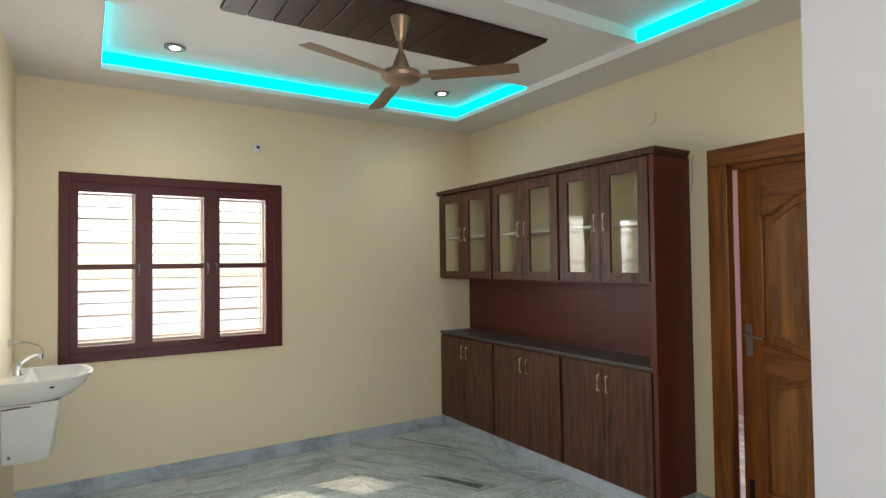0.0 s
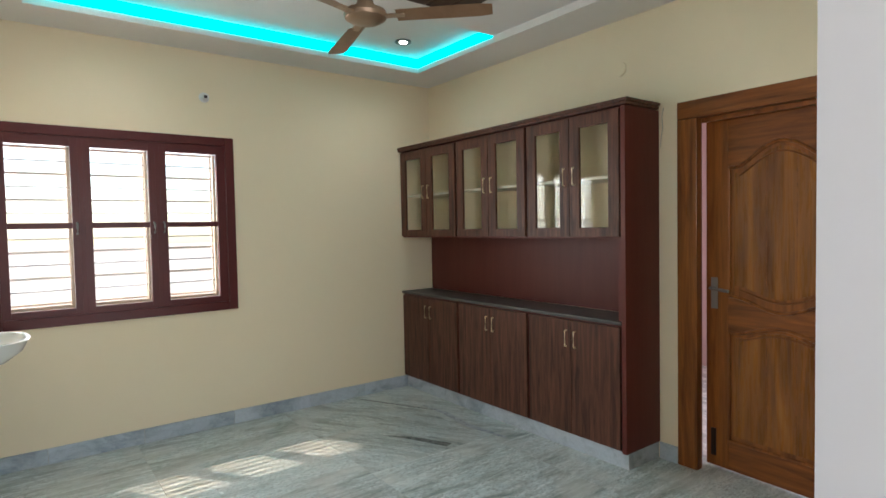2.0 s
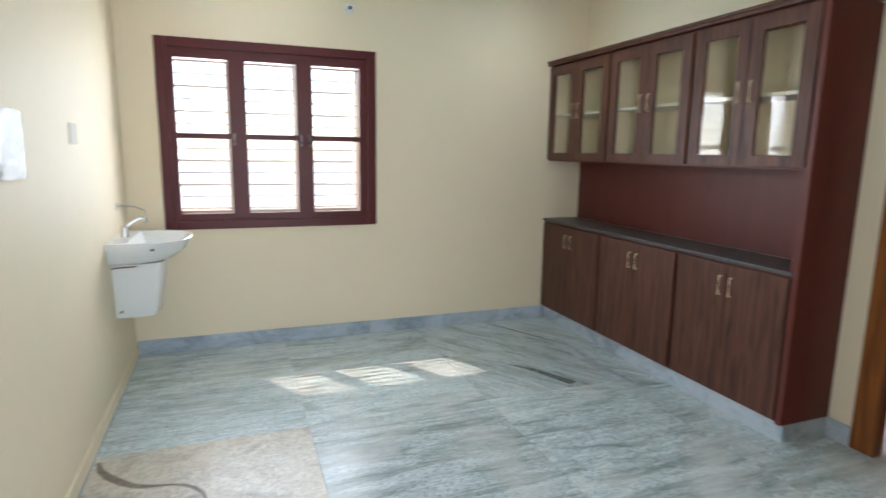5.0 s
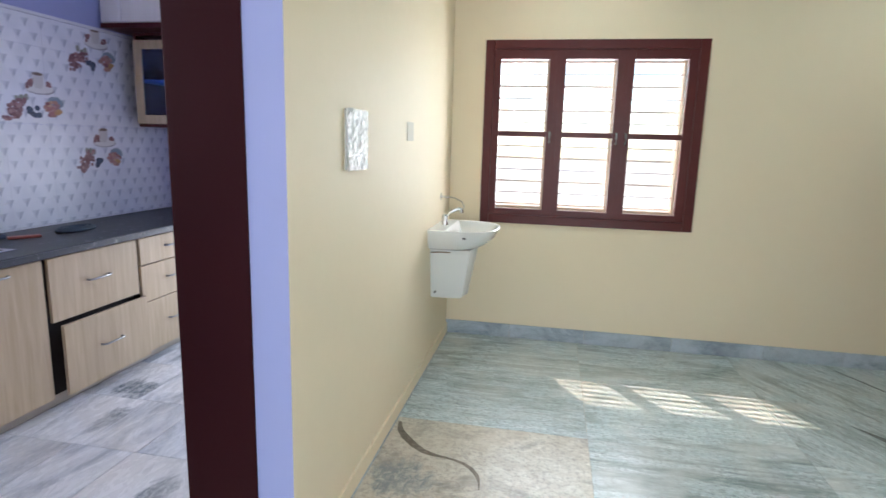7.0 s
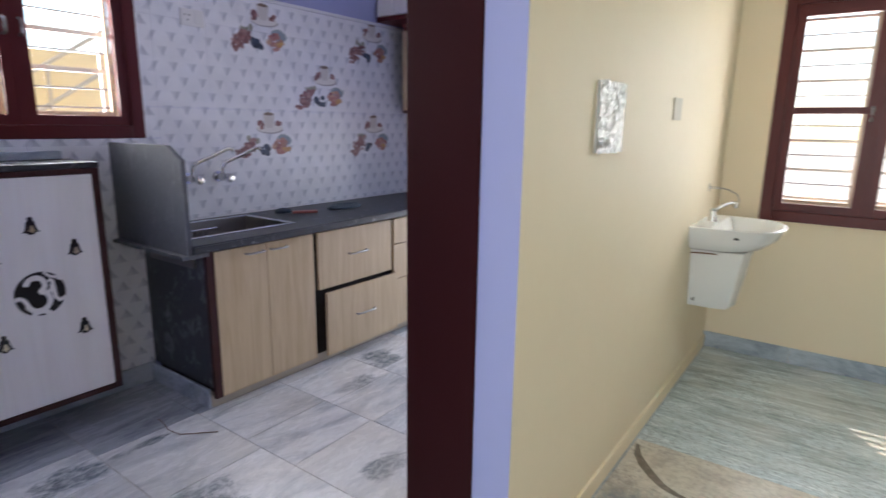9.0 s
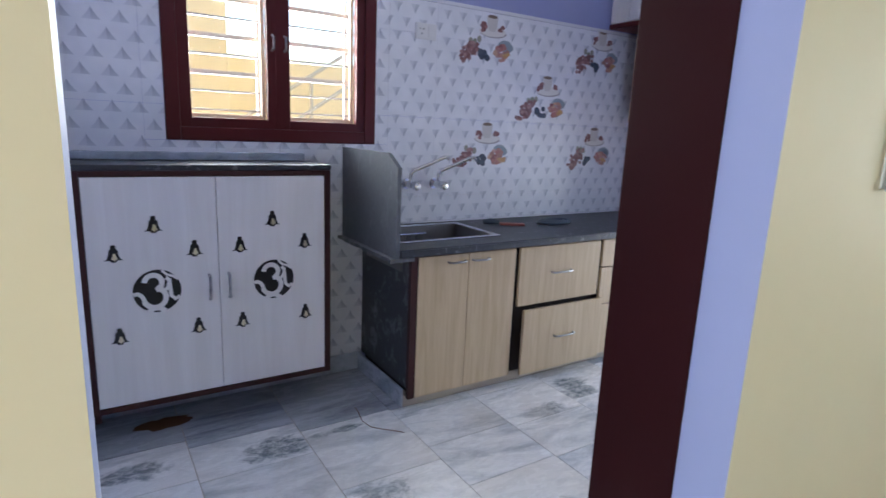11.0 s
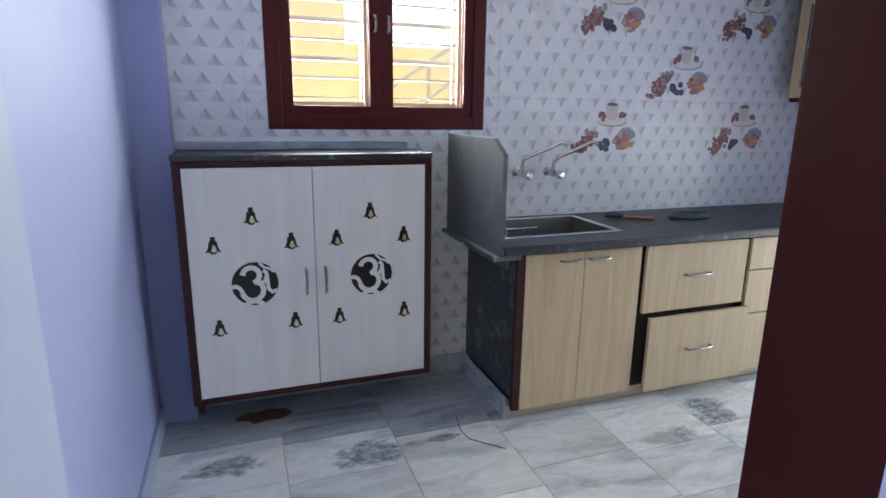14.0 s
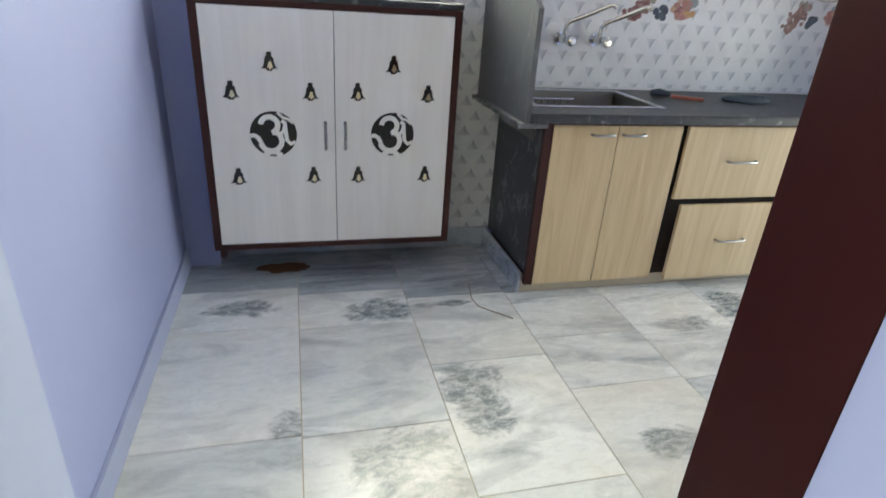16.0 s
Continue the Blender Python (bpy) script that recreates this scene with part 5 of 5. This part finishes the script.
def fruit_print(y, z):
    """A flat printed picture of a cup, a saucer and fruit, on the tiles."""
    t = thing("tile_print", (XK + 0.009, y, z - 0.2), "printed coffee cup and fruit picture on the wall tiles", "tile print", "printed tile pictures")
    level = [0]
    rng = random.Random(int(abs(y * 1000 + z * 77)))

    def dots(name, ink, spots, n=12):
        """One part of the picture: flat dots (across, up, half width, half height), each a hair above the last."""
        bm = bmesh.new()
        for cy, cz, ry, rz in spots:
            level[0] += 1
            pts = [(ry * math.cos(2 * math.pi * k / n) * rng.uniform(0.93, 1.05), rz * math.sin(2 * math.pi * k / n) * rng.uniform(0.93, 1.05)) for k in range(n)]
            bm_plate(pts, (XK + 0.0081 + 0.000012 * level[0], y + cy, z + cz), (0, 1, 0), (0, 0, 1), 0.00001, bm)
        return part(name, bm, ink, t)

    dots("saucer_shadow", INK_RIM, [(0.004, -0.042, 0.100, 0.030)], 24)
    dots("saucer", INK_SAUCER, [(0.0, -0.036, 0.098, 0.029)], 24)
    bm = bm_plate([(-0.045, 0.048), (-0.040, 0.0), (-0.026, -0.036), (0.018, -0.036), (0.032, 0.0), (0.037, 0.048)], (XK + 0.0084, y, z), (0, 1, 0), (0, 0, 1), 0.0001)
    part("cup", bm, INK_CUP, t)
    level[0] = 40
    dots("coffee", INK_COFFEE, [(-0.004, 0.047, 0.036, 0.010)], 18)
    dots("strawberry", INK_GRAPE, [(-0.066 + rng.uniform(-0.018, 0.018), -0.014 + rng.uniform(-0.022, 0.022), 0.013, 0.012) for k in range(8)], 8)
    dots("anise_star", INK_GRAPE, [(0.066 + rng.uniform(-0.02, 0.02), -0.012 + rng.uniform(-0.014, 0.014), 0.013, 0.009) for k in range(7)], 8)
    dots("leaf_spray", INK_LEAF, [(-0.125 + 0.03 * u, -0.10 + rng.uniform(-0.014, 0.014), 0.016, 0.020) for u in (-1, 0, 1)])
    grapes = []
    for k in range(64):
        u = rng.random()
        grapes.append((-0.222 + 0.105 * u + rng.uniform(-0.034, 0.034), -0.207 + 0.075 * u + rng.uniform(-0.026, 0.040), 0.0125, 0.012))
    dots("grape_cluster", INK_GRAPE, grapes, 8)
    dots("plum_heap", INK_PLUM, [(-0.05 + rng.uniform(-0.034, 0.034), -0.178 + rng.uniform(-0.022, 0.03), 0.019, 0.017) for k in range(9)], 9)
    dots("bowl", INK_TEAL, [(0.098, -0.105, 0.052, 0.030), (0.112, -0.115, 0.05, 0.03)], 16)
    dots("fruit_heap", INK_FRUIT, [(0.078 + 0.052 * math.cos(a) * q, -0.15 + 0.045 * math.sin(a) * q, rng.uniform(0.014, 0.022), rng.uniform(0.010, 0.015)) for a, q in [(rng.uniform(0, 6.28), rng.random() ** 0.5) for k in range(34)]], 8)
    dots("mango", INK_MANGO, [(0.118 + rng.uniform(-0.02, 0.02), -0.165 + rng.uniform(-0.012, 0.012), 0.018, 0.010) for k in range(4)], 10)


for y, z in ((-1.49, 2.005), (-0.555, 2.025), (-1.02, 1.695), (-1.485, 1.383), (-0.55, 1.385)):
    fruit_print(y, z)

# ---- wall tiles ----
field = solid("tile_field", bm_box((XK, YL + 0.146, 0.10), (XK + 0.002, 0.128, 1.29)), GROUT, "pale relief wall tiles behind the kitchen counter", "wall tiles", "structure")
TW, TH = 0.30, 0.45
solid("trim_tile_border", bm_box((XK, -2.25, 2.075), (XK + 0.012, 0.128, 2.095), 0.003), BORDER, "white border strip above the wall tiles", "trim", "structure")
solid("trim_counter_joint", bm_box((XK + 0.008, -2.38, KT1 + 0.0005), (XK + 0.016, 0.128, KT1 + 0.012), 0.002), BORDER, "white sealing strip between counter and tiles", "trim", "structure")
solid("trim_tile_edge", bm_box((XK, -3.681, 1.24), (XK + 0.01, -3.674, 2.3), 0.002), BORDER, "white sealing line beside the column", "trim", "structure")
y = -3.673
while y < 0.12:
    y2 = min(y + TW, 0.127)
    z = 0.10
    while z < 2.07:
        z2 = min(z + TH, 2.074)
        spans = [(y, y2, z, z2)]
        # leave the window free
        if z2 > 1.293 and y2 > -3.286 and y < -2.252:
            spans = []
            if z < 1.293:
                spans.append((y, y2, z, 1.292))
            if y < -3.287:
                spans.append((y, -3.287, max(z, 1.2925), z2))
            if y2 > -2.251:
                spans.append((-2.251, y2, max(z, 1.2925), z2))
        for a, b, c, d in spans:
            if b - a > 0.01 and d - c > 0.01:
                piece("wall_tile", mesh_of("wall_tile", bm_box((XK + 0.0022, a + 0.0006, c + 0.0006), (XK + 0.008, b - 0.0006, d - 0.0006)), TILE_UP if y < -2.3 else TILE), field)
        z += TH
    y += TW
y = -3.673
while y < -3.3:
    piece("wall_tile", mesh_of("wall_tile", bm_box((XK + 0.0022, y, 2.075), (XK + 0.008, min(y + TW, -3.288) - 0.001, 2.5)), TILE_UP), field)
    y += TW

# ---- floors ----
kf = solid("floor_kitchen", bm_box((XK, YL, -0.008), (-0.05, 0.13, -0.004)), GROUT, "white and grey marble tiles of the kitchen floor", "floor", "structure")
cols = [(-3.82, -3.325, (-0.10, -1.03, -1.65, -1.97)), (-3.325, -2.862, (-0.35, -1.02, -1.62, -1.90)), (-2.862, -2.405, (-0.10, -0.71, -1.315, -1.81)), (-2.405, -1.945, (-0.42, -1.10, -1.42, -1.735)),
        (-1.945, -1.48, (-0.30, -0.75, -1.085, -1.38, -1.72)), (-1.48, -1.02, (-0.5, -1.0, -1.45, -1.73)), (-1.02, -0.5, (-0.2, -0.8, -1.3, -1.74)), (-0.5, 0.13, (-0.4, -1.0, -1.5))]
G = 0.002
for y0, y1, xs in cols:
    stops = [-0.05] + list(xs) + ([XK] if y1 < -2.3 else [-1.80])
    for i, (x1, x0) in enumerate(zip(stops, stops[1:])):
        if x1 - x0 < 0.02:
            continue
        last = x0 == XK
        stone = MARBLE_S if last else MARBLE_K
        for q, patched in zip(PATCHES, MARBLE_P):
            if not last and x0 < q[0] < x1 and y0 < q[1] < y1:
                stone = patched
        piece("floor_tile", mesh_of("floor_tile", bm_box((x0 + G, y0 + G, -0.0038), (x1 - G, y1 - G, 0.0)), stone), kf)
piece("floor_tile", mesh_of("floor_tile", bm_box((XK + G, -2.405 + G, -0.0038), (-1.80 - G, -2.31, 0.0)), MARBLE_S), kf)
room[0] = DINING
df = solid("floor_dining", bm_box((0.0, -8.2, -0.008), (XD + 0.2, 0.0, -0.004)), GROUT, "green-white streaked marble floor slabs", "floor", "structure")
ys = [0.0, -0.70, -1.41, -2.37, -3.2, -4.1, -5.1, -6.1, -7.1, -8.2]
xs = [0.018, 0.972, 1.98, 2.87, XD + 0.2]
for j, (y1, y0) in enumerate(zip(ys, ys[1:])):
    for i, (x0, x1) in enumerate(zip(xs, xs[1:])):
        m = BROWNSTONE if (i, j) == (0, 2) else (MARBLE_T if i >= 2 and j < 2 else MARBLE_D)
        piece("floor_slab", mesh_of("floor_slab", bm_box((x0 + 0.001, y0 + 0.001, -0.0038), (x1 - 0.001, y1 - 0.001, 0.0)), m), df)
piece("floor_edge", mesh_of("floor_edge", bm_box((0.0, -8.2, -0.0038), (0.0176, 0.0, 0.0)), SKIRT), df)
INLAY = marble("dark_green_stone", (0.115, 0.135, 0.135), (0.20, 0.22, 0.22), (0.06, 0.07, 0.07), (0.6, 1, 1), 0.25, 14)
piece("dark_inlay", mesh_of("dark_inlay", bm_plate([(2.345, -0.935), (2.48, -1.07), (2.625, -1.345), (2.56, -1.372), (2.45, -1.115)], (0, 0, 0.0002), (1, 0, 0), (0, 1, 0), 0.0006), INLAY), df)
VEIN = marble("dark_stone_vein", (0.38, 0.315, 0.24), (0.20, 0.16, 0.12), (0.10, 0.08, 0.06), (1.0, 1.0, 1), 0.35, 12, 0.42, 0.60, None, 0.9, False, 0.6)


def vein(points, widths, material, name):
    left, right = [], []
    for i, (x, y) in enumerate(points):
        d = (Vector(points[min(i + 1, len(points) - 1)]) - Vector(points[max(i - 1, 0)])).normalized() * widths[i] / 2
        left.append((x - d.y, y + d.x))
        right.append((x + d.y, y - d.x))
    bm = bmesh.new()
    for i in range(len(points) - 1):
        bm_plate([left[i], right[i], right[i + 1], left[i + 1]], (0, 0, 0.0001), (1, 0, 0), (0, 1, 0), 0.0004, bm)
    piece(name, mesh_of(name, bm, material), df)


vein([(0.036, -1.46), (0.06, -1.54), (0.10, -1.60), (0.16, -1.665), (0.215, -1.71), (0.27, -1.73), (0.315, -1.737), (0.37, -1.75), (0.415, -1.77), (0.455, -1.805), (0.485, -1.85), (0.50, -1.90), (0.505, -1.95)], [0.016, 0.030, 0.040, 0.038, 0.032, 0.024, 0.016, 0.014, 0.018, 0.022, 0.018, 0.010, 0.003], VEIN, "stone_vein")
vein([(2.63, -0.10), (2.72, -0.28), (2.84, -0.52), (2.94, -0.72)], [0.006, 0.02, 0.016, 0.006], INLAY, "dark_streak")
vein([(2.94, -0.55), (2.96, -0.85), (2.92, -1.15), (2.97, -1.5)], [0.01, 0.05, 0.06, 0.03], SKIRT, "grey_streak")
solid("floor_bedroom", bm_box((XD + 0.2, -4.8, -0.008), (5.8, -0.7, 0.0)), MARBLE_K, "pale marble floor of the next room", "floor", "structure")
